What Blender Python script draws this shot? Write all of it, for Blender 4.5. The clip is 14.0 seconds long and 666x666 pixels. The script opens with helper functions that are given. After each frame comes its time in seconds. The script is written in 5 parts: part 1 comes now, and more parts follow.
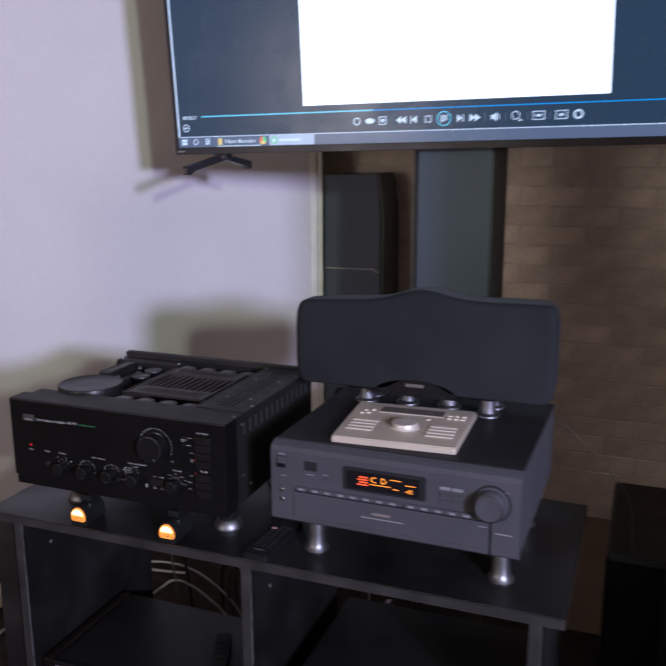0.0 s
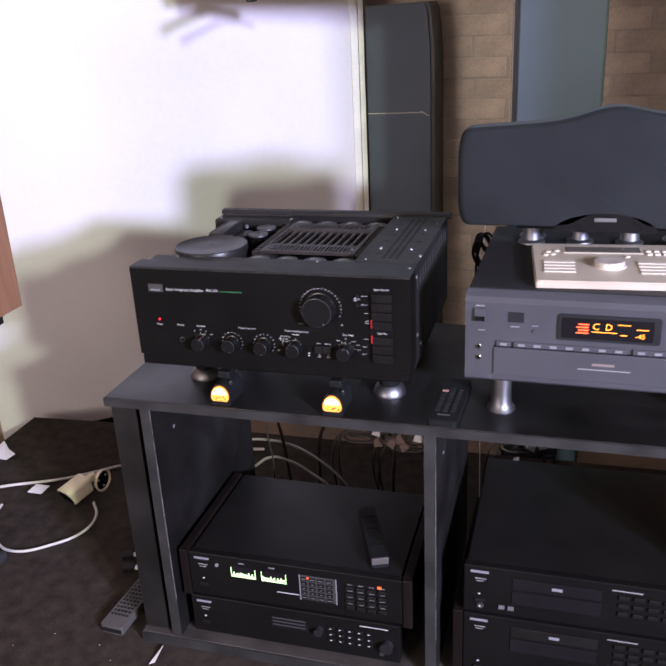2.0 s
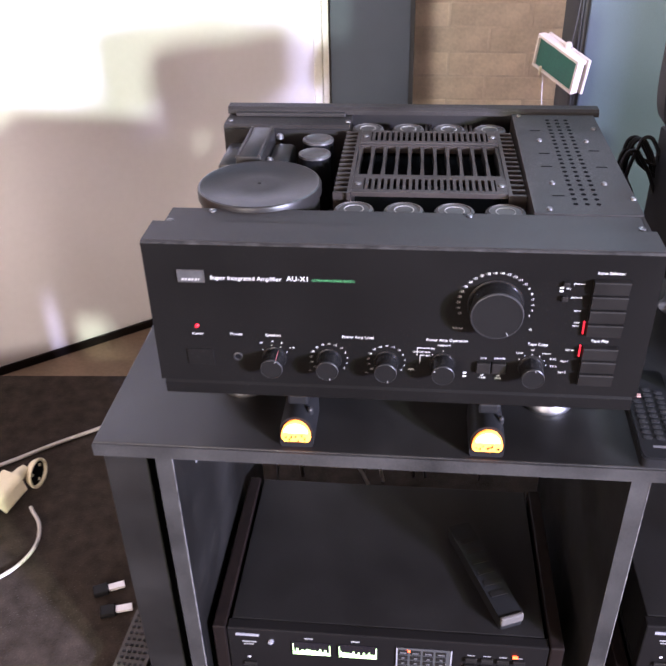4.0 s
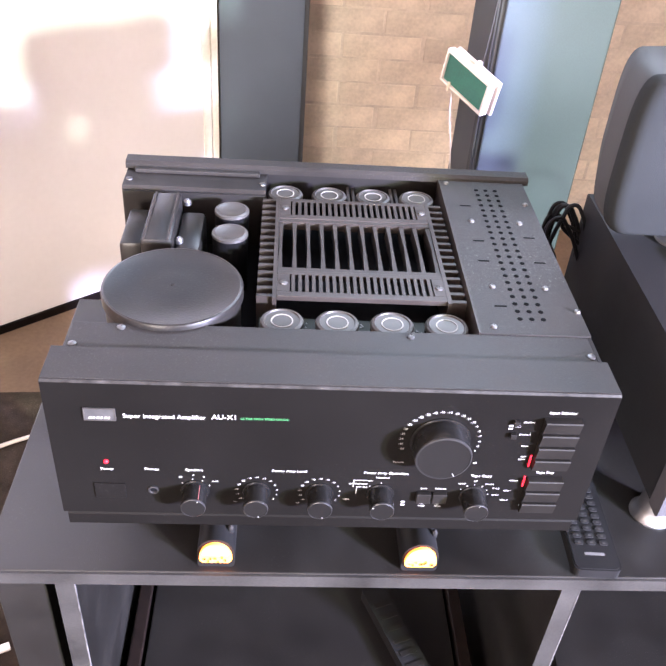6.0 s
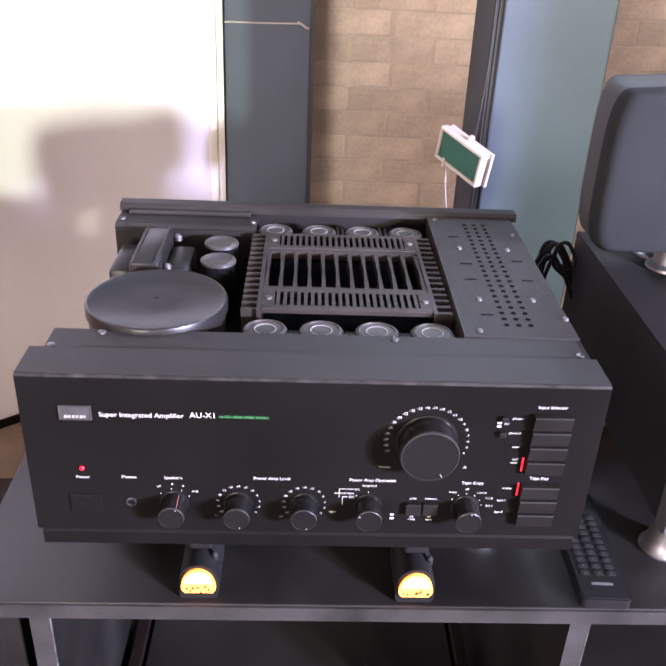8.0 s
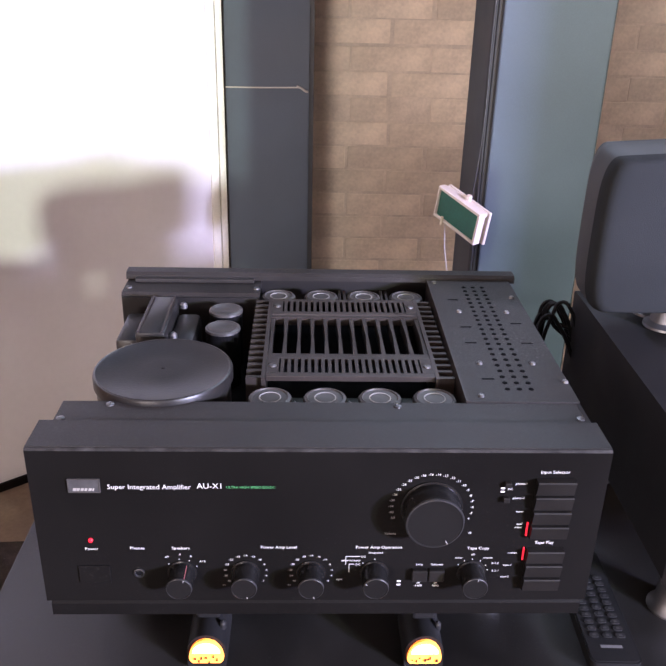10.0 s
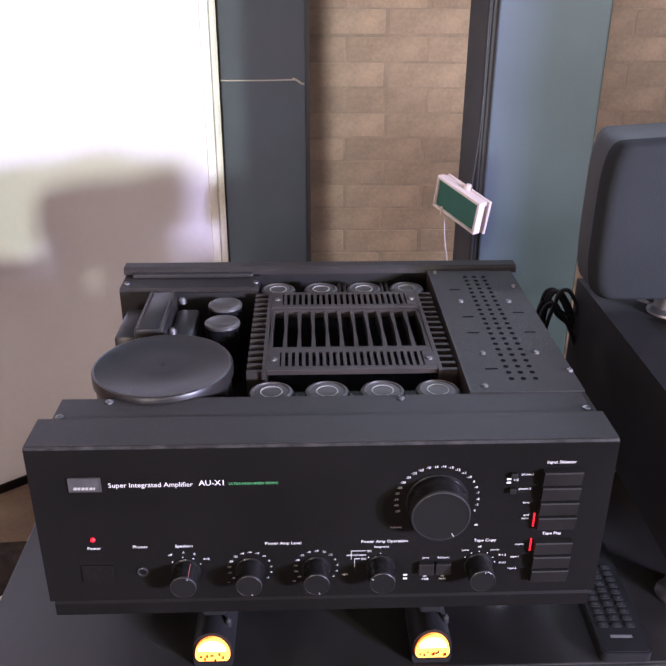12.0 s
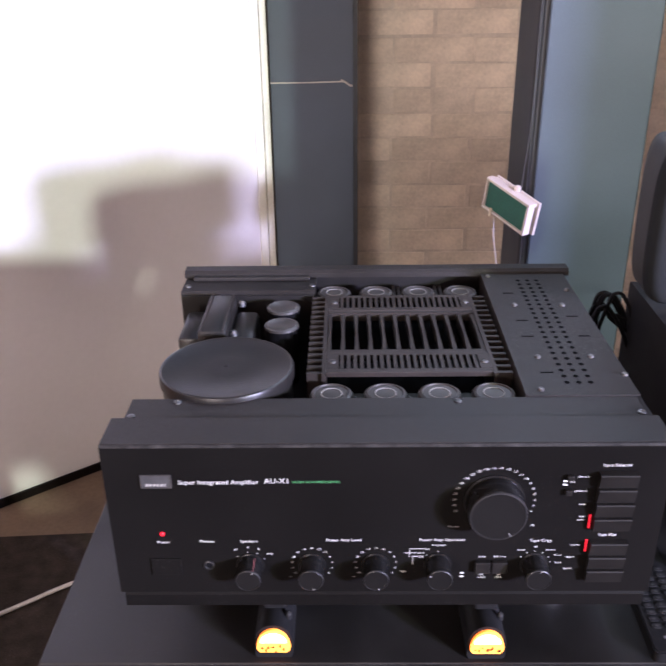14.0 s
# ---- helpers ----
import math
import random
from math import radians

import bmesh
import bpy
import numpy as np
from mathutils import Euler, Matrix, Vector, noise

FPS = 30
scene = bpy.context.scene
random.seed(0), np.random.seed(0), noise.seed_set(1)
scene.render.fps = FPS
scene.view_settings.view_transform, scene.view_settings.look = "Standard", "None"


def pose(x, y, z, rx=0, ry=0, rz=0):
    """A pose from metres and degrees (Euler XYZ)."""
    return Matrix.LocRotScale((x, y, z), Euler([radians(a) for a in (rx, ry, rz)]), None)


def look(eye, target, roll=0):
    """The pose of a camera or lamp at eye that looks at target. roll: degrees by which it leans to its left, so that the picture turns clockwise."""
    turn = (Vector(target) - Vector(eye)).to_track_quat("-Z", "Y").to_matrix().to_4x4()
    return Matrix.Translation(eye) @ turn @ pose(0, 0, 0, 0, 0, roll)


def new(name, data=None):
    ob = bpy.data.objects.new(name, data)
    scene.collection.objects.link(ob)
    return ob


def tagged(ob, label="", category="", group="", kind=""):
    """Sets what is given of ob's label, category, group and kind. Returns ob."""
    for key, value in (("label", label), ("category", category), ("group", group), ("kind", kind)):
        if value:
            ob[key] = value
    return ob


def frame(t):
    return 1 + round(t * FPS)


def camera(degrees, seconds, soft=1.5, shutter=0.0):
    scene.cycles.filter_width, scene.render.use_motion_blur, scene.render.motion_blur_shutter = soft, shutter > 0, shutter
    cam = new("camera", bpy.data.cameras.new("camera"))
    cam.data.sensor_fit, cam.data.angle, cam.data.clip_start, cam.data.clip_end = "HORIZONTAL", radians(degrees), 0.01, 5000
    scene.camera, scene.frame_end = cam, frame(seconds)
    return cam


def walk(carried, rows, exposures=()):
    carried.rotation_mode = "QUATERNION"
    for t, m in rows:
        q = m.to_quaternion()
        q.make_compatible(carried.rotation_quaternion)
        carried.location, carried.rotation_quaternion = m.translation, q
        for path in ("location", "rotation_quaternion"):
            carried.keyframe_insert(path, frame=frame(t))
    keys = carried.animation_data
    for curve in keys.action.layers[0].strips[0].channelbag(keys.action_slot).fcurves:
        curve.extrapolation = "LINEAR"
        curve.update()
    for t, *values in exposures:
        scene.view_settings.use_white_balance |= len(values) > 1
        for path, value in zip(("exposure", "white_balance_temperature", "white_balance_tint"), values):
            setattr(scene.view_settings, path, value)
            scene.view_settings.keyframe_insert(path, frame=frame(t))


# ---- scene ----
cam = camera(44.1, 14.0, 1.8, 0.4)
PATH = [
    (0, (1.156, -1.224, 1.298), (0.456, 0.598, 0.862), -0.2),
    (0.5, (1.044, -1.071, 1.276), (0.225, 0.683, 0.775), -0.6),
    (1, (0.973, -1.01, 1.255), (0.268, 0.749, 0.615), -0.2),
    (1.5, (0.834, -1.091, 1.232), (0.194, 0.672, 0.54), -2.7),
    (2, (0.711, -1.179, 1.214), (0.171, 0.599, 0.474), -2.9),
    (2.5, (0.561, -1.143, 1.17), (0.079, 0.635, 0.39), -2.4),
    (2.7, (0.493, -1.098, 1.153), (0.042, 0.68, 0.357), -2.5),
    (5, (0.206, -0.491, 1.21), (0.247, 1.088, -0.016), 2.8),
    (5.5, (0.192, -0.509, 1.267), (0.31, 1.074, 0.05), 4.7),
    (6, (0.19, -0.506, 1.264), (0.324, 1.081, 0.053), 4.8),
    (6.5, (0.198, -0.504, 1.232), (0.333, 1.178, 0.157), 4.4),
    (7, (0.208, -0.52, 1.168), (0.318, 1.226, 0.198), 3.6),
    (7.5, (0.217, -0.546, 1.153), (0.308, 1.206, 0.192), 3.0),
    (8, (0.225, -0.56, 1.167), (0.306, 1.199, 0.218), 2.7),
    (8.5, (0.221, -0.575, 1.196), (0.294, 1.224, 0.325), 2.5),
    (11, (0.226, -0.56, 1.185), (0.299, 1.253, 0.344), 0.6),
    (11.5, (0.226, -0.56, 1.186), (0.297, 1.249, 0.335), 0.3),
    (12, (0.225, -0.557, 1.184), (0.293, 1.249, 0.327), 0.3),
    (12.5, (0.224, -0.556, 1.184), (0.288, 1.246, 0.319), 0.3),
    (13, (0.226, -0.559, 1.189), (0.283, 1.241, 0.32), 0.2),
    (13.5, (0.23, -0.565, 1.194), (0.277, 1.234, 0.321), -0.0),
    (14, (0.207, -0.575, 1.2), (0.177, 1.229, 0.336), -0.8),
]
walk(cam, [(t, look(eye, target, roll)) for t, eye, target, roll in PATH], exposures=[(0, -0.05, 5300, 15), (0.5, 0.1, 5350, 15), (1, 0.56, 5480, 15), (1.5, 0.92, 5460, 15), (2.7, 1.3, 5380, 16), (5, 3.2, 5480, 13), (6, 3.45, 5500, 13), (7, 2.54, 5510, 15), (7.5, 2.5, 5520, 18), (8.5, 2.4, 5500, 18), (11, 1.82, 5440, 18), (14, 1.82, 5440, 18)])

# ---- light ----
world = bpy.data.worlds.new("sky")
scene.world = world
world.use_nodes = True
wn = world.node_tree
sky = wn.nodes.new("ShaderNodeTexSky")
sky.sky_type, sky.sun_disc = "NISHITA", False
sky.sun_elevation, sky.sun_rotation = radians(35), radians(130)
wn.links.new(sky.outputs[0], wn.nodes["Background"].inputs[0])
wn.nodes["Background"].inputs[1].default_value = 0.08


def window_lamp(name, eye, target, size, size_y, power, colour):
    data = bpy.data.lights.new(name, "AREA")
    data.shape, data.size, data.size_y, data.energy, data.color = "RECTANGLE", size, size_y, power, colour
    ob = new(name, data)
    ob.matrix_world = look(eye, target)
    return ob


AIM = (-0.3, 1.1, 0.9)
window_lamp("low_window_daylight", (3.82, -2.97, 1.86), AIM, 0.32, 0.30, 238, (0.82, 0.725, 1.0))
window_lamp("high_window_daylight", (3.50, -3.33, 2.16), AIM, 0.2, 0.2, 88, (0.98, 1.0, 0.66))
# Added fill from the south, brightens the bricks and the equipment fronts.
window_lamp("added_south_fill", (-1.15, -4.13, 1.3), (0.5, 1.0, 0.8), 1.2, 1.1, 44, (1.0, 0.785, 0.59))

# ---- materials ----


def mat(name, colour, rough=0.5, metal=0.0, vary=0.15, scale=12.0, bump=0.1, fine=250.0, spec=0.4, glow=None, power=0.0, worn=0.06):
    m = bpy.data.materials.new(name)
    m.use_nodes = True
    t = m.node_tree
    b = t.nodes["Principled BSDF"]
    b.inputs["Metallic"].default_value = metal
    b.inputs["Specular IOR Level"].default_value = spec
    co = t.nodes.new("ShaderNodeTexCoord")
    n1 = t.nodes.new("ShaderNodeTexNoise")
    n1.inputs["Scale"].default_value, n1.inputs["Detail"].default_value = scale, 6
    n2 = t.nodes.new("ShaderNodeTexNoise")
    n2.inputs["Scale"].default_value, n2.inputs["Detail"].default_value = fine, 3
    t.links.new(co.outputs["Object"], n1.inputs["Vector"])
    t.links.new(co.outputs["Object"], n2.inputs["Vector"])
    add = t.nodes.new("ShaderNodeMath")
    add.operation = "ADD"
    t.links.new(n1.outputs["Fac"], add.inputs[0])
    half = t.nodes.new("ShaderNodeMath")
    half.operation = "MULTIPLY"
    half.inputs[1].default_value = 0.5
    t.links.new(n2.outputs["Fac"], half.inputs[0])
    t.links.new(half.outputs[0], add.inputs[1])
    ramp = t.nodes.new("ShaderNodeMapRange")
    ramp.inputs["From Min"].default_value, ramp.inputs["From Max"].default_value = 0.45, 1.05
    ramp.inputs["To Min"].default_value, ramp.inputs["To Max"].default_value = 1 - vary, 1 + vary
    t.links.new(add.outputs[0], ramp.inputs["Value"])
    mul = t.nodes.new("ShaderNodeVectorMath")
    mul.operation = "SCALE"
    mul.inputs[0].default_value = colour[:3]
    t.links.new(ramp.outputs["Result"], mul.inputs["Scale"])
    t.links.new(mul.outputs["Vector"], b.inputs["Base Color"])
    rr = t.nodes.new("ShaderNodeMapRange")
    rr.inputs["From Min"].default_value, rr.inputs["From Max"].default_value = 0.3, 0.7
    rr.inputs["To Min"].default_value, rr.inputs["To Max"].default_value = max(rough - worn, 0.02), min(rough + worn, 1)
    t.links.new(n1.outputs["Fac"], rr.inputs["Value"])
    t.links.new(rr.outputs["Result"], b.inputs["Roughness"])
    if bump:
        bp = t.nodes.new("ShaderNodeBump")
        bp.inputs["Strength"].default_value, bp.inputs["Distance"].default_value = bump, 0.001
        t.links.new(n2.outputs["Fac"], bp.inputs["Height"])
        t.links.new(bp.outputs["Normal"], b.inputs["Normal"])
    if glow:
        b.inputs["Emission Color"].default_value = (*glow, 1)
        b.inputs["Emission Strength"].default_value = power
    return m


def per_piece(m, low, high):
    """Lets each piece of the material vary a little in tone."""
    t = m.node_tree
    mul = next(n for n in t.nodes if n.type == "VECT_MATH")
    src = mul.inputs["Scale"].links[0].from_socket
    info = t.nodes.new("ShaderNodeObjectInfo")
    r = t.nodes.new("ShaderNodeMapRange")
    r.inputs["To Min"].default_value, r.inputs["To Max"].default_value = low, high
    t.links.new(info.outputs["Random"], r.inputs["Value"])
    p = t.nodes.new("ShaderNodeMath")
    p.operation = "MULTIPLY"
    t.links.new(src, p.inputs[0])
    t.links.new(r.outputs["Result"], p.inputs[1])
    t.links.new(p.outputs[0], mul.inputs["Scale"])
    return m


def dusty(m, amount=0.14, scale=650.0, level=0.64):
    """Strews pale dust specks over a dark material."""
    t = m.node_tree
    bs = t.nodes["Principled BSDF"]
    src = bs.inputs["Base Color"].links[0].from_socket
    co = next(n for n in t.nodes if n.type == "TEX_COORD")
    n = t.nodes.new("ShaderNodeTexNoise")
    n.inputs["Scale"].default_value, n.inputs["Detail"].default_value = scale, 2
    big = t.nodes.new("ShaderNodeTexNoise")
    big.inputs["Scale"].default_value, big.inputs["Detail"].default_value = scale / 40, 4
    t.links.new(co.outputs["Object"], n.inputs["Vector"])
    t.links.new(co.outputs["Object"], big.inputs["Vector"])
    r = t.nodes.new("ShaderNodeMapRange")
    r.inputs["From Min"].default_value, r.inputs["From Max"].default_value = level, level + 0.1
    t.links.new(n.outputs["Fac"], r.inputs["Value"])
    r2 = t.nodes.new("ShaderNodeMapRange")
    r2.inputs["From Min"].default_value, r2.inputs["From Max"].default_value = 0.35, 0.65
    r2.inputs["To Max"].default_value = amount
    t.links.new(big.outputs["Fac"], r2.inputs["Value"])
    p = t.nodes.new("ShaderNodeMath")
    p.operation = "MULTIPLY"
    t.links.new(r.outputs["Result"], p.inputs[0])
    t.links.new(r2.outputs["Result"], p.inputs[1])
    mix = t.nodes.new("ShaderNodeMix")
    mix.data_type = "RGBA"
    t.links.new(p.outputs[0], mix.inputs["Factor"])
    t.links.new(src, mix.inputs[6])
    mix.inputs[7].default_value = (0.22, 0.21, 0.2, 1)
    t.links.new(mix.outputs[2], bs.inputs["Base Color"])
    return m


def wood(name, a, b_, rough=0.4, along=(1, 1, 0.07), scale=60.0, spec=0.4):
    m = bpy.data.materials.new(name)
    m.use_nodes = True
    t = m.node_tree
    b = t.nodes["Principled BSDF"]
    co = t.nodes.new("ShaderNodeTexCoord")
    mp = t.nodes.new("ShaderNodeMapping")
    mp.inputs["Scale"].default_value = along
    n = t.nodes.new("ShaderNodeTexNoise")
    n.inputs["Scale"].default_value, n.inputs["Detail"].default_value, n.inputs["Distortion"].default_value = scale, 8, 0.6
    rm = t.nodes.new("ShaderNodeValToRGB")
    rm.color_ramp.elements[0].position, rm.color_ramp.elements[1].position = 0.3, 0.7
    rm.color_ramp.elements[0].color, rm.color_ramp.elements[1].color = (*a, 1), (*b_, 1)
    t.links.new(co.outputs["Object"], mp.inputs["Vector"])
    t.links.new(mp.outputs["Vector"], n.inputs["Vector"])
    t.links.new(n.outputs["Fac"], rm.inputs["Fac"])
    t.links.new(rm.outputs["Color"], b.inputs["Base Color"])
    b.inputs["Roughness"].default_value = rough
    b.inputs["Specular IOR Level"].default_value = spec
    bp = t.nodes.new("ShaderNodeBump")
    bp.inputs["Strength"].default_value, bp.inputs["Distance"].default_value = 0.15, 0.001
    t.links.new(n.outputs["Fac"], bp.inputs["Height"])
    t.links.new(bp.outputs["Normal"], b.inputs["Normal"])
    return m


BLACK = mat("black_painted_steel", (0.0125, 0.0116, 0.0112), 0.5, 0.0, 0.25, 9, 0.06, 900, spec=0.12)
BLACK_TOP = mat("black_crinkle_steel", (0.0125, 0.0113, 0.0107), 0.5, 0.0, 0.4, 14, 0.25, 1400, spec=0.26)
COVER = mat("dusty_black_cover", (0.0132, 0.0119, 0.0112), 0.5, 0.0, 0.45, 14, 0.3, 1400, spec=0.26)
PANEL = mat("black_anodised_panel", (0.0039, 0.0036, 0.0034), 0.45, 0.0, 0.3, 6, 0.08, 1200, spec=0.05)
# Near-black that puts the shade of gaps and holes into colour; also the lens.
PIT = mat("shade_and_lens_black", (0.003, 0.003, 0.0035), 0.8, 0, 0.3, 20, 0.1, spec=0.04)
SINK = mat("anodised_heat_sink", (0.027, 0.0225, 0.0203), 0.42, 0.25, 0.25, 18, 0.06, 700, spec=0.3)
KNOB = mat("black_knob", (0.006, 0.0058, 0.0057), 0.24, 0.0, 0.15, 20, 0.02, spec=0.3)
KNOB_FACE = mat("black_knob_face", (0.006, 0.0057, 0.0055), 0.5, 0.0, 0.15, 20, 0.04, 900, spec=0.05)
KNOB_RIM = mat("turned_metal_rim", (0.03, 0.03, 0.031), 0.34, 0.6, 0.1, 40, 0.02)
BUTTON = mat("black_push_button", (0.0078, 0.0071, 0.0065), 0.5, 0.0, 0.2, 30, 0.05, spec=0.12)
CAN = mat("black_transformer_can", (0.0085, 0.0079, 0.0075), 0.36, 0.0, 0.25, 30, 0.12, 500, worn=0.02, spec=0.3)
SLEEVE = mat("grey_capacitor_sleeve", (0.03, 0.028, 0.0262), 0.4, 0.0, 0.25, 40, 0.05, spec=0.4)
RING = mat("pale_printed_ring", (0.2, 0.195, 0.185), 0.5, 0, 0.2, 90, 0.0)
CHROME = mat("chrome", (0.2, 0.2, 0.205), 0.46, 1.0, 0.12, 30, 0.03)
SCREW = mat("screw_steel", (0.12, 0.12, 0.12), 0.36, 0.9, 0.3, 80, 0.05)
PRINT = mat("white_print", (0.42, 0.42, 0.41), 0.5, 0, 0.05, 40, 0)
DIM_PRINT = mat("grey_print", (0.2, 0.2, 0.2), 0.5, 0, 0.1, 40, 0)
GREEN_PRINT = mat("green_print", (0.06, 0.22, 0.085), 0.5, 0, 0.05, 40, 0)
PLATE = mat("silver_badge", (0.05, 0.05, 0.051), 0.4, 0.4, 0.35, 60, 0.04)
RED_LED = mat("red_indicator", (0.12, 0.004, 0.006), 0.4, 0, 0.02, 30, 0, glow=(1.0, 0.006, 0.02), power=0.55)
RED_BAR = mat("red_light_bar", (0.5, 0.02, 0.03), 0.4, 0, 0.02, 30, 0, glow=(1.0, 0.015, 0.03), power=0.28)
AMBER = mat("amber_meter_light", (0.8, 0.4, 0.05), 0.4, 0, 0.02, 30, 0, glow=(1.0, 0.13, 0.008), power=0.6)
AMBER_HOT = mat("bright_meter_light", (0.9, 0.7, 0.3), 0.4, 0, 0.02, 30, 0, glow=(1.0, 0.62, 0.24), power=2.8)
METER_MARK = mat("meter_marking", (0.03, 0.008, 0.002), 0.6, 0, 0.1, 30, 0, glow=(0.6, 0.12, 0.01), power=0.06)
RECEIVER = mat("grey_blue_metal_case", (0.044, 0.0438, 0.0495), 0.5, 0.0, 0.14, 8, 0.06, 1100, spec=0.2)
RECEIVER_DARK = mat("dark_case_cover", (0.0125, 0.0127, 0.014), 0.55, 0.0, 0.25, 9, 0.1, 900, spec=0.14)
RECEIVER_KEY = mat("pale_key_cap", (0.17, 0.17, 0.185), 0.4, 0.1, 0.15, 40, 0.02, spec=0.25)
DISPLAY = mat("dark_display_glass", (0.008, 0.007, 0.008), 0.12, 0, 0.1, 9, 0)
ORANGE = mat("orange_display_segment", (0.8, 0.3, 0.02), 0.5, 0, 0.02, 30, 0, glow=(1.0, 0.25, 0.012), power=1.1)
RED_SEG = mat("red_display_segment", (0.8, 0.1, 0.02), 0.5, 0, 0.02, 30, 0, glow=(1.0, 0.07, 0.012), power=1.0)
GOLD = mat("gold_socket", (0.3, 0.27, 0.21), 0.35, 1, 0.05, 40, 0)
CHAMPAGNE = mat("champagne_silver_plastic", (0.43, 0.38, 0.3), 0.4, 0.2, 0.08, 12, 0.03, 900)
CHAMPAGNE_KEY = mat("pale_rubber_key", (0.47, 0.425, 0.345), 0.5, 0.05, 0.06, 30, 0.02)
CLOTH = mat("charcoal_speaker_cloth", (0.0155, 0.0172, 0.0184), 0.9, 0, 0.35, 5, 0.7, 1300, spec=0.08)
CABINET = mat("grey_vinyl_cabinet", (0.029, 0.0295, 0.0295), 0.6, 0, 0.15, 6, 0.15, 600, spec=0.2)
GLOSS_BLACK = mat("gloss_black_plastic", (0.006, 0.006, 0.0065), 0.2, 0, 0.1, 20, 0.01, spec=0.22)
# The blue includes the television's bluish glare, put into the cloth colour.
TOWER = mat("glare_tinted_tower_finish", (0.054, 0.072, 0.096), 0.55, 0, 0.22, 4, 0.1, 700)
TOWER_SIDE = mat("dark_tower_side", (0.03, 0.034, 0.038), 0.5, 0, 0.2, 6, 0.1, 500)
TABLE = mat("black_laminate", (0.0068, 0.0063, 0.0058), 0.42, 0, 0.5, 7, 0.15, 800, worn=0.12, spec=0.46)
TABLE_EDGE = mat("worn_grey_edge_band", (0.0205, 0.0197, 0.0188), 0.55, 0, 0.5, 16, 0.15, 500, spec=0.15)
DECK = mat("black_deck_case", (0.0058, 0.0053, 0.005), 0.42, 0, 0.25, 9, 0.05, 900, spec=0.26)
DECK_FACE = mat("black_deck_face", (0.0052, 0.0047, 0.0046), 0.35, 0, 0.15, 9, 0.02, spec=0.1)
LIME = mat("lime_display_segment", (0.5, 0.7, 0.3), 0.5, 0, 0.02, 30, 0, glow=(0.55, 0.9, 0.3), power=0.75)
DARK_WOOD = wood("dark_brown_wood", (0.004, 0.0028, 0.0025), (0.008, 0.0052, 0.0044), 0.5, spec=0.12)
OAK = wood("orange_wood_veneer", (0.16, 0.08, 0.042), (0.235, 0.125, 0.07), 0.42, (1, 1, 0.06), 45)
WALL = mat("white_painted_plaster", (0.54, 0.525, 0.505), 0.8, 0, 0.05, 2.5, 0.25, 60, spec=0.25)
TRIM = mat("cream_painted_trim", (0.66, 0.65, 0.55), 0.55, 0, 0.14, 9, 0.15, 120)
# Tones of unseen walls and ceiling, chosen to cut and warm bounced light.
WARM_WALL = mat("bounce_warming_plaster", (0.28, 0.205, 0.145), 0.85, 0, 0.12, 2, 0.2, 60, spec=0.2)
CEILING = mat("bounce_warming_ceiling", (0.4, 0.335, 0.265), 0.85, 0, 0.08, 2, 0.15, 60, spec=0.2)
BRICK = per_piece(mat("tan_painted_brick", (0.64, 0.565, 0.45), 0.85, 0, 0.24, 9, 0.8, 110, spec=0.2), 0.86, 1.12)
MORTAR = mat("tan_mortar", (0.6, 0.53, 0.43), 0.9, 0, 0.25, 14, 0.8, 120, spec=0.2)
FLOOR = mat("brown_cement_floor", (0.2, 0.145, 0.095), 0.75, 0, 0.3, 5, 0.3, 90)
CARPET = mat("black_felt_carpet", (0.031, 0.0245, 0.0198), 0.95, 0, 0.5, 30, 1.0, 320, spec=0.06)
PLASTIC = mat("black_moulded_plastic", (0.0075, 0.0075, 0.008), 0.5, 0, 0.15, 20, 0.08, spec=0.14)
REMOTE_KEY = mat("grey_remote_key", (0.085, 0.085, 0.088), 0.5, 0, 0.1, 30, 0.02, spec=0.2)
DARK_KEY = mat("black_rubber_key", (0.013, 0.013, 0.0135), 0.45, 0, 0.1, 30, 0.02, spec=0.2)
# Edge wear together with the bevel's highlight, both in one lighter colour.
WORN = mat("worn_and_highlit_edge", (0.016, 0.0155, 0.015), 0.5, 0.1, 0.9, 60, 0.05, spec=0.2)
WORN_PALE = mat("chipped_pale_edge", (0.07, 0.068, 0.068), 0.6, 0, 0.9, 45, 0.1, spec=0.2)
REMOTE_GREY = mat("grey_remote_case", (0.062, 0.057, 0.053), 0.5, 0, 0.15, 12, 0.05, spec=0.2)
WHITE_PLASTIC = mat("off_white_plastic", (0.72, 0.66, 0.58), 0.4, 0, 0.08, 14, 0.04)
PLUG_STEEL = mat("bright_plug_steel", (0.62, 0.6, 0.6), 0.4, 0.3, 0.1, 80, 0.05)
IVORY = mat("ivory_plastic", (0.66, 0.6, 0.42), 0.42, 0, 0.1, 14, 0.04)
PCB = mat("green_card", (0.03, 0.13, 0.09), 0.4, 0, 0.25, 30, 0.05)
WIRE = mat("white_cable", (0.44, 0.415, 0.38), 0.5, 0, 0.15, 20, 0.03)
DARK_WIRE = mat("dark_cable", (0.05, 0.04, 0.034), 0.5, 0, 0.3, 20, 0)
PAPER = mat("paper_scrap", (0.75, 0.73, 0.74), 0.8, 0, 0.06, 20, 0.1)
TV_BLACK = mat("television_plastic", (0.015, 0.015, 0.017), 0.35, 0, 0.1, 20, 0.03)

dusty(COVER, 0.3, 420.0, 0.6)
dusty(BLACK_TOP, 0.1, 520.0, 0.6)
dusty(TABLE, 0.05, 420.0, 0.61)
dusty(CAN, 0.05, 420.0, 0.6)
for m_ in (SINK, RECEIVER_DARK, DECK):
    dusty(m_, 0.16)
dusty(PANEL, 0.03, 420.0, 0.62)
dusty(CARPET, 0.3, 300.0, 0.64)


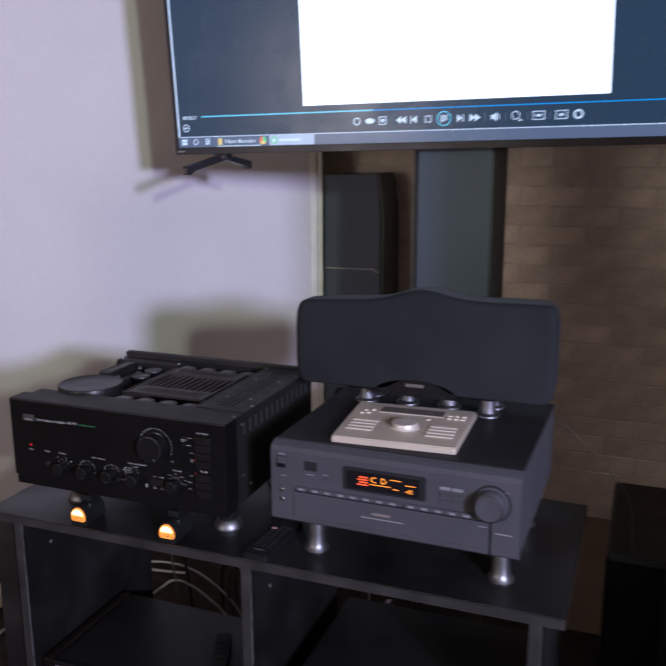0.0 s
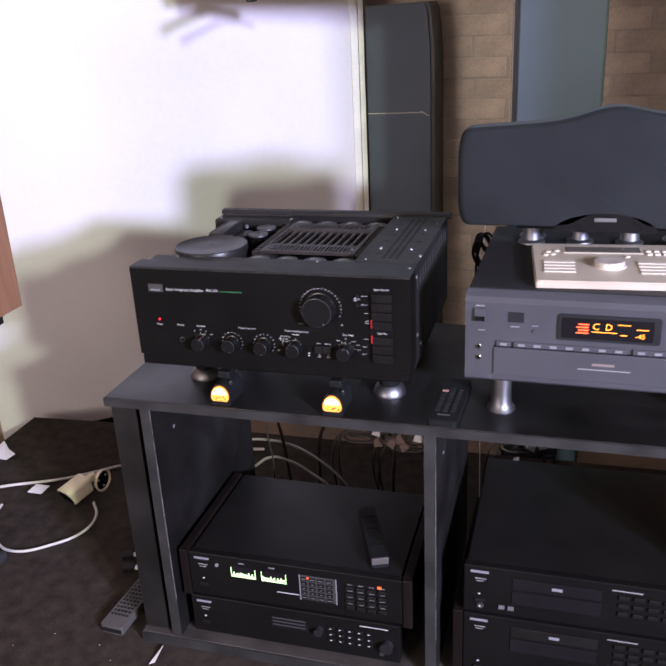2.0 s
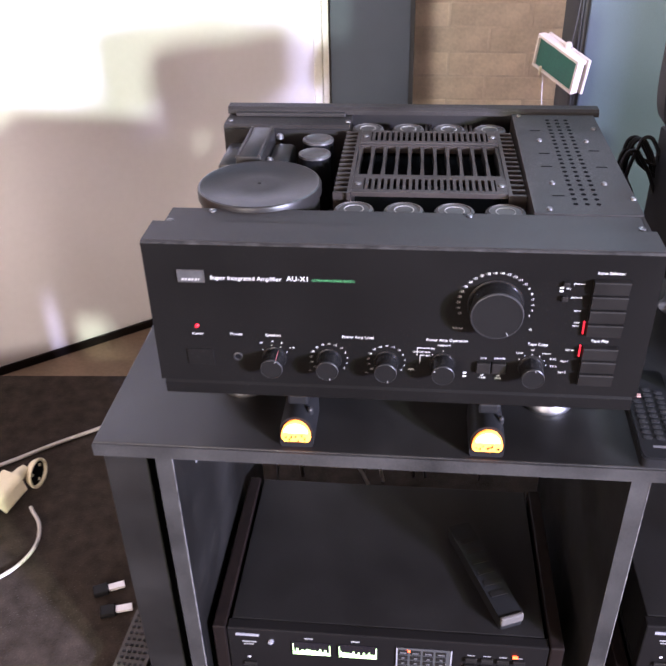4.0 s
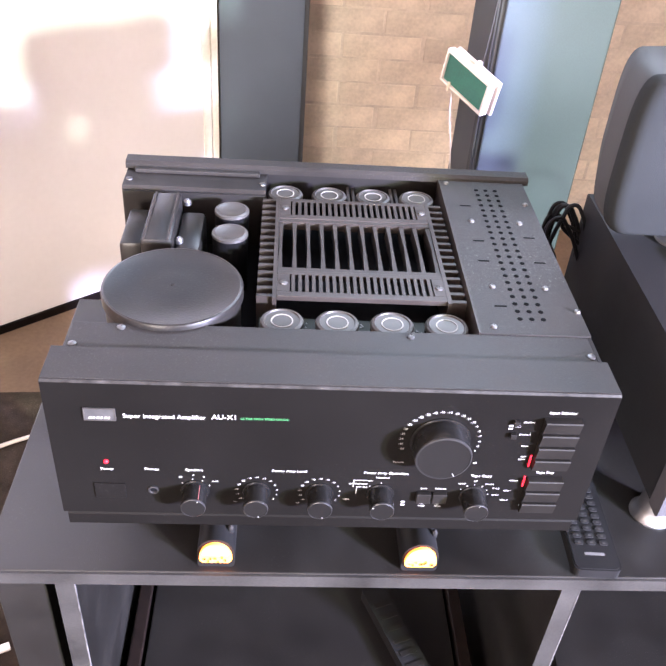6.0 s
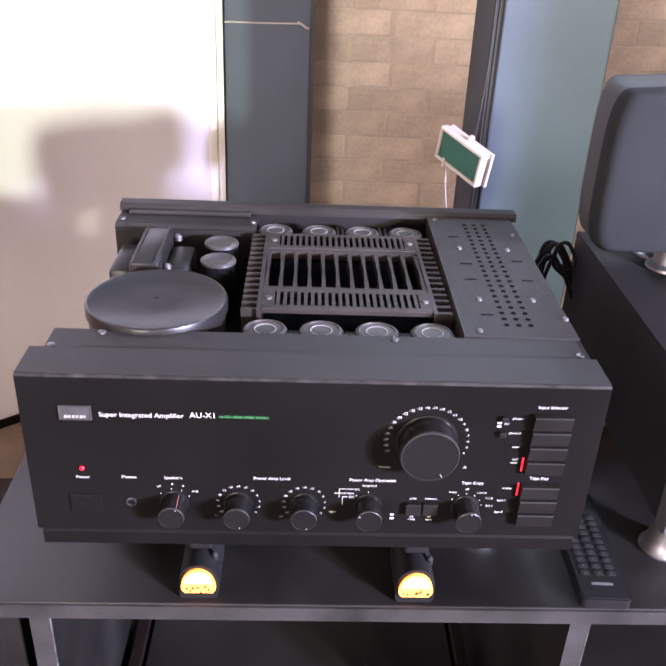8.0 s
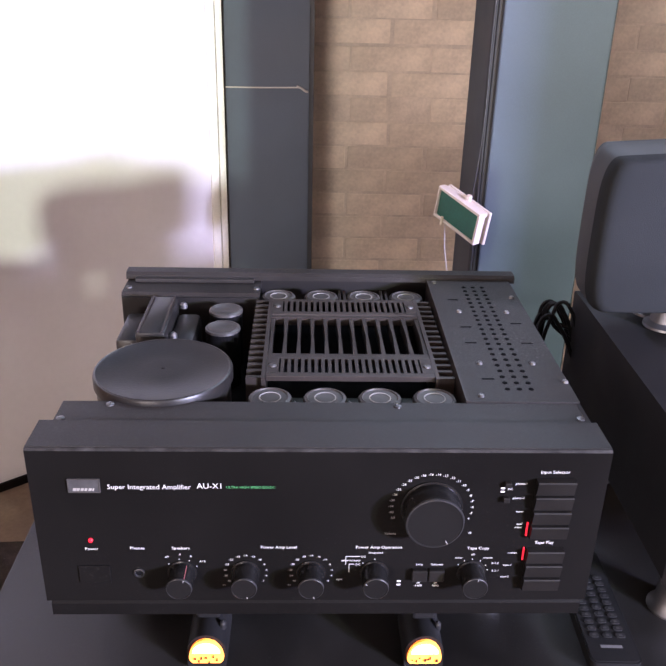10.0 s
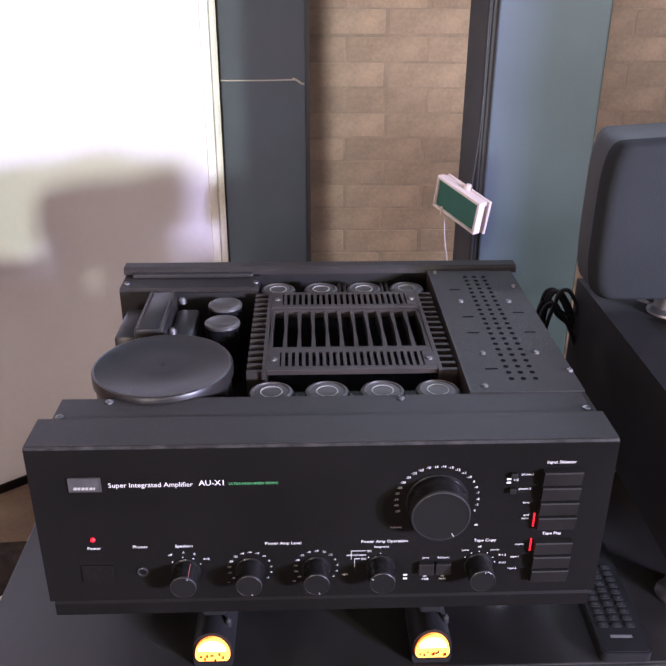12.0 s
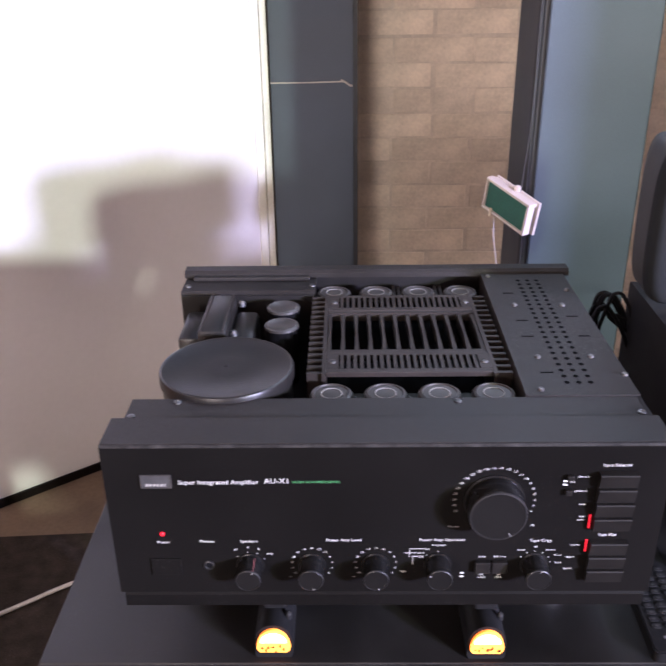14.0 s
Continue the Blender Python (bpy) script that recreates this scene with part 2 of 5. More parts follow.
def lit(name, colour, power):
    return mat(name, (0.01, 0.01, 0.01), 0.25, 0, 0.02, 10, 0, glow=colour, power=power)


SCREEN = lit("screen_dark_area", (0.02, 0.045, 0.075), 1.0)
SCREEN_WHITE = lit("screen_white_area", (0.93, 0.97, 1.0), 1.7)
SCREEN_BAR = lit("screen_grey_bar", (0.11, 0.14, 0.2), 1.0)
SCREEN_LIGHT = lit("screen_light_mark", (0.75, 0.85, 0.95), 1.0)
SCREEN_BLUE = lit("screen_blue_line", (0.02, 0.35, 0.85), 1.0)
SCREEN_CYAN = lit("screen_cyan_mark", (0.2, 0.75, 0.95), 1.0)
SCREEN_YELLOW = lit("screen_yellow_mark", (0.9, 0.65, 0.2), 1.0)
SCREEN_RED = lit("screen_red_mark", (0.85, 0.2, 0.12), 1.0)
SCREEN_GREEN = lit("screen_green_mark", (0.15, 0.65, 0.25), 1.0)

# ---- shaping helpers ----
MW = {}


def thing(name, at, label, category, group="", turn=0.0, kind=""):
    ob = new(name)
    ob.empty_display_size = 0.05
    m = pose(*at, 0, 0, turn)
    ob.matrix_basis = m
    MW[ob] = m
    return tagged(ob, label, category, group, kind)


def part(name, bm, material, parent=None, label="", local=False, smooth=False):
    """One mesh object under a thing or part. The bmesh is in world places, or in the thing's own if local."""
    if parent is not None and not local:
        bm.transform(MW[parent].inverted())
    bmesh.ops.recalc_face_normals(bm, faces=bm.faces)
    me = bpy.data.meshes.new(name)
    bm.to_mesh(me)
    bm.free()
    if smooth:
        me.shade_smooth()
        me.set_sharp_from_angle(angle=radians(35))
    me.materials.append(material)
    ob = new(name, me)
    if parent is not None:
        ob.parent = parent
        MW[ob] = MW[parent]
    if label:
        ob["label"] = label
    return ob


def single(name, bm, material, label, category, kind="", group="", smooth=False):
    return tagged(part(name, bm, material, smooth=smooth), label, category, group, kind)


def box(bm, x0, x1, y0, y1, z0, z1, bevel=0.0, seg=2):
    r = bmesh.ops.create_cube(bm, size=1)
    vs = r["verts"]
    bmesh.ops.scale(bm, vec=(x1 - x0, y1 - y0, z1 - z0), verts=vs)
    bmesh.ops.translate(bm, vec=((x0 + x1) / 2, (y0 + y1) / 2, (z0 + z1) / 2), verts=vs)
    if bevel:
        es = list({e for v in vs for e in v.link_edges})
        bmesh.ops.bevel(bm, geom=es, offset=bevel, segments=seg, affect="EDGES", profile=0.5)
    return bm


def B(x0, x1, y0, y1, z0, z1, bevel=0.0, seg=2):
    return box(bmesh.new(), x0, x1, y0, y1, z0, z1, bevel, seg)


AXES = {"z": Matrix(), "y": Matrix.Rotation(radians(90), 4, "X"), "x": Matrix.Rotation(radians(90), 4, "Y")}


def lathe(bm, at, axis, profile, seg=32):
    """Turns (radius, height) pairs round an axis through at; 'y' grows towards -y, 'x' towards +x."""
    m = Matrix.Translation(at) @ AXES[axis]
    rings = []
    for r, h in profile:
        if r < 1e-6:
            rings.append([bm.verts.new(m @ Vector((0, 0, h)))])
        else:
            rings.append([bm.verts.new(m @ Vector((r * math.cos(2 * math.pi * k / seg), r * math.sin(2 * math.pi * k / seg), h))) for k in range(seg)])
    for a, b in zip(rings, rings[1:]):
        for k in range(seg):
            j = (k + 1) % seg
            if len(a) == 1 and len(b) == 1:
                continue
            if len(a) == 1:
                bm.faces.new((a[0], b[k], b[j]))
            elif len(b) == 1:
                bm.faces.new((a[k], a[j], b[0]))
            else:
                bm.faces.new((a[k], a[j], b[j], b[k]))
    return bm


def L(at, axis, profile, seg=32):
    return lathe(bmesh.new(), at, axis, profile, seg)


def prism(bm, outline, axis, a, b):
    """Extrudes a 2D outline along an axis from a to b."""
    def place(u, v, w):
        return {"y": (u, w, v), "x": (w, u, v), "z": (u, v, w)}[axis]
    lo = [bm.verts.new(place(u, v, a)) for u, v in outline]
    hi = [bm.verts.new(place(u, v, b)) for u, v in outline]
    bm.faces.new(lo)
    bm.faces.new(hi[::-1])
    n = len(outline)
    for k in range(n):
        bm.faces.new((lo[k], lo[(k + 1) % n], hi[(k + 1) % n], hi[k]))
    return bm


def P(outline, axis, a, b):
    return prism(bmesh.new(), outline, axis, a, b)


def tube(points, r, res=3):
    cu = bpy.data.curves.new("t", "CURVE")
    cu.dimensions, cu.bevel_depth, cu.bevel_resolution, cu.use_fill_caps, cu.resolution_u = "3D", r, res, True, 8
    sp = cu.splines.new("BEZIER")
    sp.bezier_points.add(len(points) - 1)
    for q, p in zip(sp.bezier_points, points):
        q.co = p
        q.handle_left_type = q.handle_right_type = "AUTO"
    ob = bpy.data.objects.new("t", cu)
    me = bpy.data.meshes.new_from_object(ob)
    bm = bmesh.new()
    bm.from_mesh(me)
    bpy.data.objects.remove(ob)
    bpy.data.curves.remove(cu)
    bpy.data.meshes.remove(me)
    return bm


def words(bm, text, at, size, m=None, align="CENTER", bold=0.0):
    """Adds flat lettering that faces -y at a place, or turned by m."""
    cu = bpy.data.curves.new("w", "FONT")
    cu.body, cu.size, cu.align_x, cu.align_y, cu.offset, cu.resolution_u = text, size, align, "CENTER", bold * size, 2
    ob = bpy.data.objects.new("w", cu)
    me = bpy.data.meshes.new_from_object(ob)
    me.transform(Matrix.Translation(at) @ (m or AXES["y"]))
    bm.from_mesh(me)
    bpy.data.objects.remove(ob)
    bpy.data.curves.remove(cu)
    bpy.data.meshes.remove(me)
    return bm


def rounded(x0, x1, z0, z1, r, n=5):
    pts = []
    for cx, cz, a0 in ((x1 - r, z1 - r, 0), (x0 + r, z1 - r, 90), (x0 + r, z0 + r, 180), (x1 - r, z0 + r, 270)):
        for k in range(n + 1):
            a = radians(a0 + 90 * k / n)
            pts.append((cx + r * math.cos(a), cz + r * math.sin(a)))
    return pts


# ---- setting ----


def wall_between(name, a, b, z0, z1, thick, material, label):
    """A wall along the line a to b; its thickness lies on the left of that way."""
    d = Vector((b[0] - a[0], b[1] - a[1], 0)).normalized()
    n = Vector((-d.y, d.x, 0)) * thick
    pts = [(a[0], a[1]), (b[0], b[1]), (b[0] + n.x, b[1] + n.y), (a[0] + n.x, a[1] + n.y)]
    return single(name, P(pts, "z", z0, z1), material, label, "wall", "structure")


ZF, ZC = -0.1, 2.75
single("floor", B(-2.2, 4.6, -4.3, 2.1, ZF - 0.1, ZF), FLOOR, "brown cement floor under the carpet", "floor", "structure")
single("ceiling", B(-2.2, 4.6, -4.3, 2.1, ZC, ZC + 0.1), CEILING, "plain unseen ceiling, toned to cut and warm bounced light", "ceiling", "structure")
CORNER, EDGE = (-1.06, 0.827), (-0.03, 1.629)
wall_between("wall_west_front", (-1.9, -4.2), CORNER, ZF, ZC, 0.12, WARM_WALL, "unseen warm plaster wall beside the carpet, darkened to cut bounced light")
wall_between("wall_white", CORNER, EDGE, ZF, ZC, 0.12, WALL, "white painted plaster wall in bright daylight")
south = thing("wall_south", (0.6, -4.2, ZF), "unseen warm plaster wall with an added wide window", "wall", kind="structure")
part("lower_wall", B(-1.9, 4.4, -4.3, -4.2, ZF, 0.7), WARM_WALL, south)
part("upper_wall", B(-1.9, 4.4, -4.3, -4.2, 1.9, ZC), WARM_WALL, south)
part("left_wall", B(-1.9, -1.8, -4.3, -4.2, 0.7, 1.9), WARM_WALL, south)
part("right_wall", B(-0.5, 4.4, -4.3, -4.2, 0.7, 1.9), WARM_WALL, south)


def trim_strip(along, width, proud, z0, z1):
    d = Vector((EDGE[0] - CORNER[0], EDGE[1] - CORNER[1], 0)).normalized()
    n = Vector((d.y, -d.x, 0))
    p = Vector((EDGE[0], EDGE[1], 0)) + d * along
    pts = [p, p + d * width, p + d * width + n * proud - n * 0.0, p + n * proud]
    back = [q - n * 0.12 for q in (p, p + d * width)]
    out = [(back[0].x, back[0].y), (back[1].x, back[1].y), (pts[2].x, pts[2].y), (pts[3].x, pts[3].y)]
    return P(out, "z", z0, z1)


door_trim = thing("trim", (EDGE[0], EDGE[1], ZF), "cream painted wooden edge moulding on the end of the white wall", "trim", kind="structure")
part("board", trim_strip(0.0, 0.022, 0.004, ZF, ZC), TRIM, door_trim)
part("bead", trim_strip(0.022, 0.008, -0.006, ZF, ZC), TRIM, door_trim)
part("outer_board", trim_strip(0.030, 0.018, 0.002, ZF, ZC), TRIM, door_trim)
base_line = thing("baseboard", (CORNER[0], CORNER[1], ZF), "dark thin baseboard along the white wall", "baseboard", kind="structure")
dv = Vector((EDGE[0] - CORNER[0], EDGE[1] - CORNER[1], 0)).normalized()
nv = Vector((dv.y, -dv.x, 0))
q0, q1 = Vector((*CORNER, 0)), Vector((*EDGE, 0))
part("board", P([(q0.x, q0.y), (q1.x, q1.y), (q1.x + nv.x * 0.008, q1.y + nv.y * 0.008), (q0.x + nv.x * 0.008, q0.y + nv.y * 0.008)], "z", ZF, ZF + 0.022), DARK_WOOD, base_line)

# wall with the window, across the corner of the room behind the camera
wdir = Vector((-0.69, 0.725, 0))
side = Vector((0.725, 0.69, 0))


def slanted(u0, u1, z0, z1, depth0, depth1):
    c = Vector((3.80, -3.20, 0))
    pts = [c + side * u0 - wdir * depth0, c + side * u1 - wdir * depth0, c + side * u1 - wdir * depth1, c + side * u0 - wdir * depth1]
    return P([(p.x, p.y) for p in pts], "z", z0, z1)


window_wall = thing("wall_window", (3.80, -3.20, ZF), "warm plaster wall with two small windows", "wall", kind="structure")
part("lower_wall", slanted(-1.45, 1.2, ZF, 1.62, 0, 0.15), WARM_WALL, window_wall)
part("upper_wall", slanted(-1.45, 1.2, 2.56, ZC, 0, 0.15), WARM_WALL, window_wall)
part("left_wall", slanted(-1.45, -0.59, 1.62, 2.56, 0, 0.15), WARM_WALL, window_wall)
part("pier", slanted(-0.09, -0.08, 1.62, 2.56, 0, 0.15), WARM_WALL, window_wall)
part("right_wall", slanted(0.42, 1.2, 1.62, 2.56, 0, 0.15), WARM_WALL, window_wall)
GLASS = bpy.data.materials.new("clear_glass")
GLASS.use_nodes = True
gb = GLASS.node_tree.nodes["Principled BSDF"]
gb.inputs["Transmission Weight"].default_value, gb.inputs["Roughness"].default_value = 1.0, 0.02
for u0, name in ((0.17, "window_1"), (-0.34, "window_3")):
    win = thing(name, (3.80, -3.20, 1.62), "small window with two stacked panes", "window", kind="structure")
    for z in (1.62, 2.09, 2.53):
        part("rail", slanted(u0 - 0.25, u0 + 0.25, z, z + 0.03, 0.05, 0.1), TRIM, win)
    for u in (u0 - 0.25, u0 + 0.22):
        for z in (1.65, 2.12):
            part("stile", slanted(u, u + 0.03, z, z + 0.41 + (0.03 if z < 2 else 0), 0.05, 0.1), TRIM, win)
    for z in (1.65, 2.12):
        part("pane", slanted(u0 - 0.22, u0 + 0.22, z, z + 0.41, 0.07, 0.076), GLASS, win).visible_shadow = False
single("backdrop", slanted(-2.5, 2.5, -0.5, 4, 2.4, 2.42), mat("pale_outdoor_wall", (0.6, 0.6, 0.62), 0.9), "pale wall outside the window", "backdrop", "structure")

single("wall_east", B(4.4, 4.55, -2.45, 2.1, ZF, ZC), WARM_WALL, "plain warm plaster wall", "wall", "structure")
# Unseen window, added as an opening for the south fill lamp.
win2 = thing("added_window", (-1.15, -4.2, 0.7), "unseen window with a cream frame, added for the south fill lamp", "window", kind="structure")
for x in (-1.8, -1.17, -0.54):
    part("stile", B(x, x + 0.04, -4.28, -4.23, 0.7, 1.9), TRIM, win2)
for z in (0.7, 1.86):
    for x in (-1.76, -1.13):
        part("rail", B(x, x + 0.59, -4.28, -4.23, z, z + 0.04), TRIM, win2)
for x in (-1.76, -1.13):
    part("pane", B(x, x + 0.59, -4.26, -4.254, 0.74, 1.86), GLASS, win2).visible_shadow = False

brick_wall = thing("wall_brick", (1.2, 1.9, ZF), "tan painted brick wall with worn mortar joints", "wall", kind="structure")
part("mortar_bed", B(-0.6, 4.4, 1.9, 2.05, ZF, ZC), MORTAR, brick_wall)

# Unseen blocker: its south end sets where lamp light stops on both walls.
wall_between("light_blocking_wall", (1.72, -0.45), (1.72, 1.9), ZF, ZC, -0.1, WALL, "unseen white plaster wall, added to keep window light off the brick wall")

# carpeted platform
bm = bmesh.new()
prism(bm, [(-0.95, -2.6), (1.7, -2.6), (1.7, 0.92), (-0.3, 0.9), (-0.95, 0.86)], "z", ZF, 0.0)
single("carpet_platform", bm, CARPET, "low platform covered in worn black felt carpet", "platform", "structure")
wall_between("wall_return", (-0.1, 1.62), (-0.1, 1.9), ZF, ZC, 0.05, WALL, "narrow plaster return beside the brick wall")

# ---- equipment rack ----
ZT = 0.566


def equipment_rack():
    ob = thing("equipment_rack", (0.5, 0.24, 0.0), "long black laminate equipment rack with worn grey edges, on black carpet", "rack")
    part("top_board", B(-0.095, 1.078, 0.006, 0.47, ZT - 0.018, ZT, 0.0015), TABLE, ob)
    part("top_edge_band", B(-0.095, 1.078, 0.003, 0.0055, ZT - 0.0175, ZT - 0.001), TABLE_EDGE, ob, "worn grey edge band")
    for x in (-0.027, 0.498, 1.022):
        panel = part("upright_panel", B(x, x + 0.02, 0.012, 0.46, 0.026, ZT - 0.018), TABLE, ob)
        part("edge_band", B(x, x + 0.02, 0.009, 0.0118, 0.026, ZT - 0.019), TABLE_EDGE, panel, "worn grey edge band")
        part("chipped_corner", B(x + 0.0192, x + 0.0203, 0.0086, 0.0105, 0.12, ZT - 0.02), WORN_PALE, panel, "pale chipped corner")
    for x in (-0.094,):
        part("side_board", B(x, x + 0.052, 0.022, 0.44, 0.026, ZT - 0.018, 0.002), TABLE, ob)
    part("bottom_board", B(-0.095, 1.078, 0.006, 0.47, 0.001, 0.026, 0.0015), dusty(mat("dusty_worn_laminate", (0.042, 0.037, 0.033), 0.6, 0, 0.6, 10, 0.2, 500, spec=0.15), 0.3, 300.0, 0.6), ob, "dusty worn bottom board")
    part("bottom_edge_band", B(-0.095, 1.078, 0.003, 0.0055, 0.002, 0.025), TABLE_EDGE, ob, "worn grey edge band")
    for x in (-0.0068, 0.5182):
        part("dowel_cap", L((x, 0.09, 0.47), "x", [(0, 0.0), (0.004, 0.0), (0.0035, 0.0012), (0, 0.0015)], 12), REMOTE_KEY, ob)
    return ob


equipment_rack()

# ---- integrated amplifier ----
AX, TOPZ = 0.0, 0.821


def amplifier():
    ob = thing("amplifier", (0.24, 0.2, ZT), "black integrated amplifier with its top cover off, on the rack", "amplifier")
    # front panel with a thick top
    prof = [(0.0, 0.663), (0.0, 0.8195), (0.0015, TOPZ), (0.043, TOPZ), (0.044, 0.8195), (0.044, 0.663)]
    front = part("front_panel", P(prof, "x", 0.0, 0.48), PANEL, ob, "black anodised front panel")
    part("panel_cap", B(0.0004, 0.4796, 0.0025, 0.0432, TOPZ + 0.0002, TOPZ + 0.0012), BLACK_TOP, front)
    # Lighter strip: real wear plus a painted highlight on the chamfer.
    part("worn_edge_highlight", P([(-0.0001, 0.8190), (-0.0001, 0.8197), (0.0014, 0.8213), (0.0022, 0.8213), (0.0014, 0.8200)], "x", 0.0003, 0.4797), WORN, front, "worn bare edge with a painted highlight")
    part("plinth", P([(0.004, 0.643), (0.0015, 0.6455), (0.0015, 0.658), (0.004, 0.6615), (0.044, 0.6615), (0.044, 0.643)], "x", 0.003, 0.477), PANEL, ob)
    part("bottom_plate", B(0.008, 0.472, 0.045, 0.405, 0.643, 0.648), BLACK, ob)
    part("left_side", B(0.012, 0.0155, 0.045, 0.405, 0.648, 0.675), BLACK, ob)
    right = part("right_side", B(0.4735, 0.477, 0.045, 0.405, 0.648, 0.819), BLACK, ob)
    # Pale grey ovals: reflections at the vent slots, put in as colour.
    for k in range(13):
        y = 0.075 + k * 0.0245
        part("side_vent_glint", P(rounded(y, y + 0.0065, 0.778, 0.803, 0.003, 3), "x", 0.4772, 0.4779), SLEEVE, right, "oval vent slot with its reflection painted pale grey")
    for y, z in ((0.07, 0.80), (0.07, 0.70), (0.1, 0.672), (0.39, 0.80), (0.39, 0.67)):
        part("screw", L((0.4772, y, z), "x", [(0, 0), (0.004, 0), (0.0034, 0.0018), (0, 0.0022)], 12), SCREW, right)
    part("back_panel", B(0.008, 0.477, 0.402, 0.406, 0.648, 0.815), BLACK, ob)
    # Tray and tray wall near-black: the inside shade is in their colour.
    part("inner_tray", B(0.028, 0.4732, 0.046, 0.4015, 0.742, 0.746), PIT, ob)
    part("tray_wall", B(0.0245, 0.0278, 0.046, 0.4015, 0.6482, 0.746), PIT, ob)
    part("front_bridge", B(0.010, 0.4735, 0.0443, 0.082, 0.8155, 0.819, 0.0006), BLACK_TOP, ob)
    for x, y in ((0.053, 0.075), (0.309, 0.075), (0.469, 0.054), (0.016, 0.05)):
        part("screw", L((x, y, 0.819), "z", [(0.0038, 0), (0.0036, 0.0014), (0.0012, 0.0022), (0.001, 0.0016), (0, 0.0016)], 14), SCREW, ob)
    # rear rails
    part("rear_channel", P([(0.343, 0.765), (0.343, 0.8135), (0.346, 0.8165), (0.397, 0.8165), (0.397, 0.79)], "x", 0.008, 0.171), BLACK_TOP, ob)
    part("rear_rail", P([(0.385, 0.8175), (0.385, 0.8235), (0.3885, 0.8265), (0.404, 0.8265), (0.407, 0.8235), (0.407, 0.815), (0.398, 0.815), (0.398, 0.8175)], "x", 0.006, 0.486), BLACK_TOP, ob)
    part("rear_channel_lip", B(0.018, 0.163, 0.376, 0.384, 0.8168, 0.8215, 0.001), BLACK_TOP, ob)
    for x in (0.014, 0.167):
        part("screw", L((x, 0.36, 0.8166), "z", [(0.004, 0), (0.0036, 0.0016), (0, 0.002)], 12), SCREW, ob)
    part("channel_face", B(0.010, 0.171, 0.3395, 0.3425, 0.7, 0.8125), BLACK, ob)
    # perforated right cover
    cover = part("right_cover", P([(0.374, 0.0825), (0.477, 0.0825), (0.4785, 0.386), (0.3775, 0.386)], "z", 0.818, 0.8205), COVER, ob, "perforated black cover plate")
    part("cover_edge", P([(0.3725, 0.0825), (0.3742, 0.0825), (0.3777, 0.386), (0.376, 0.386)], "z", 0.75, 0.8212), SINK, cover)
    bm = bmesh.new()
    for k in range(22):
        for j in range(3):
            x = 0.4155 + j * 0.0112 + 0.003 * k / 22
            y = 0.106 + k * 0.0122
            lathe(bm, (x, y, 0.8206), "z", [(0.0026, 0), (0.0026, 0.0003), (0, 0.0003)], 10)
    tagged(part("perforation", bm, PIT, cover, "rows of small round holes"), kind="stuff")
    for x, y in ((0.399, 0.158), (0.452, 0.158), (0.400, 0.287), (0.454, 0.286), (0.384, 0.376), (0.470, 0.33), (0.474, 0.12), (0.388, 0.092)):
        part("screw", L((x, y, 0.8206), "z", [(0.0033, 0), (0.003, 0.0014), (0.0022, 0.0024), (0.001, 0.0026), (0.0008, 0.0018), (0, 0.0018)], 14), SCREW, cover)
    for x, y in ((0.395, 0.125), (0.452, 0.205), (0.393, 0.205), (0.452, 0.255), (0.395, 0.245), (0.393, 0.322)):
        part("slot", B(x, x + 0.012, y, y + 0.0018, 0.8206, 0.8209), PIT, cover)
    # transformer can
    can = part("transformer_can", L((0.0905, 0.1375, 0.746), "z", [(0.0635, 0), (0.0635, 0.066), (0.0660, 0.067), (0.0660, 0.0755), (0.0650, 0.0778), (0.0632, 0.0785), (0.0618, 0.0776), (0.02, 0.0775), (0.006, 0.0778), (0, 0.0775)], 72), CAN, ob, "round black transformer can", smooth=True)
    part("can_dimple", L((0.0905, 0.1375, 0.8236), "z", [(0.0022, 0), (0.0015, 0.0006), (0, 0.0006)], 12), BLACK, can)
    # small transformer beside it
    small = part("small_transformer", B(0.0472, 0.0785, 0.221, 0.323, 0.7465, 0.8215, 0.003), CAN, ob, smooth=True)
    part("coil_side", B(0.0205, 0.0468, 0.242, 0.317, 0.7465, 0.803, 0.004), CAN, small, smooth=True)
    part("coil_side", B(0.079, 0.106, 0.232, 0.311, 0.7465, 0.806, 0.006), CAN, small, smooth=True)
    for x in (0.0495, 0.0735):
        part("rib", B(x, x + 0.0022, 0.2225, 0.3215, 0.8205, 0.8225), SINK, small)
    for y in (0.243, 0.326):
        part("lug", L((0.0835, y, 0.8055), "z", [(0.0045, 0), (0.0045, 0.004), (0.0025, 0.0065), (0, 0.007)], 14), CHROME, small, smooth=True)
    # Bodies painted near-black, as shade between the grey capacitor tops.
    for x, y in ((0.135, 0.304), (0.136, 0.255)):
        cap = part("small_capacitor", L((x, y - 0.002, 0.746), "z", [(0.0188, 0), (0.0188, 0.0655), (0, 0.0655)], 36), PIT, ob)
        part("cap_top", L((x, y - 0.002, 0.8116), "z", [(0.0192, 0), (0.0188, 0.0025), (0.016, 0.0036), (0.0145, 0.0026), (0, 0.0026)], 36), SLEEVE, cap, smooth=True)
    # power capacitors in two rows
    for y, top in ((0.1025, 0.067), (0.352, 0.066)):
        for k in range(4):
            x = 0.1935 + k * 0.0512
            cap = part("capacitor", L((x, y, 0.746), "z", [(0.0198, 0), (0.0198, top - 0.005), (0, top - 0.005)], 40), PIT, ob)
            part("cap_top", L((x, y, 0.746), "z", [(0.0205, top - 0.0049), (0.0205, top - 0.003), (0.0195, top - 0.001), (0.0168, top), (0.016, top - 0.0012), (0, top - 0.0012)], 40), SLEEVE, cap, smooth=True)
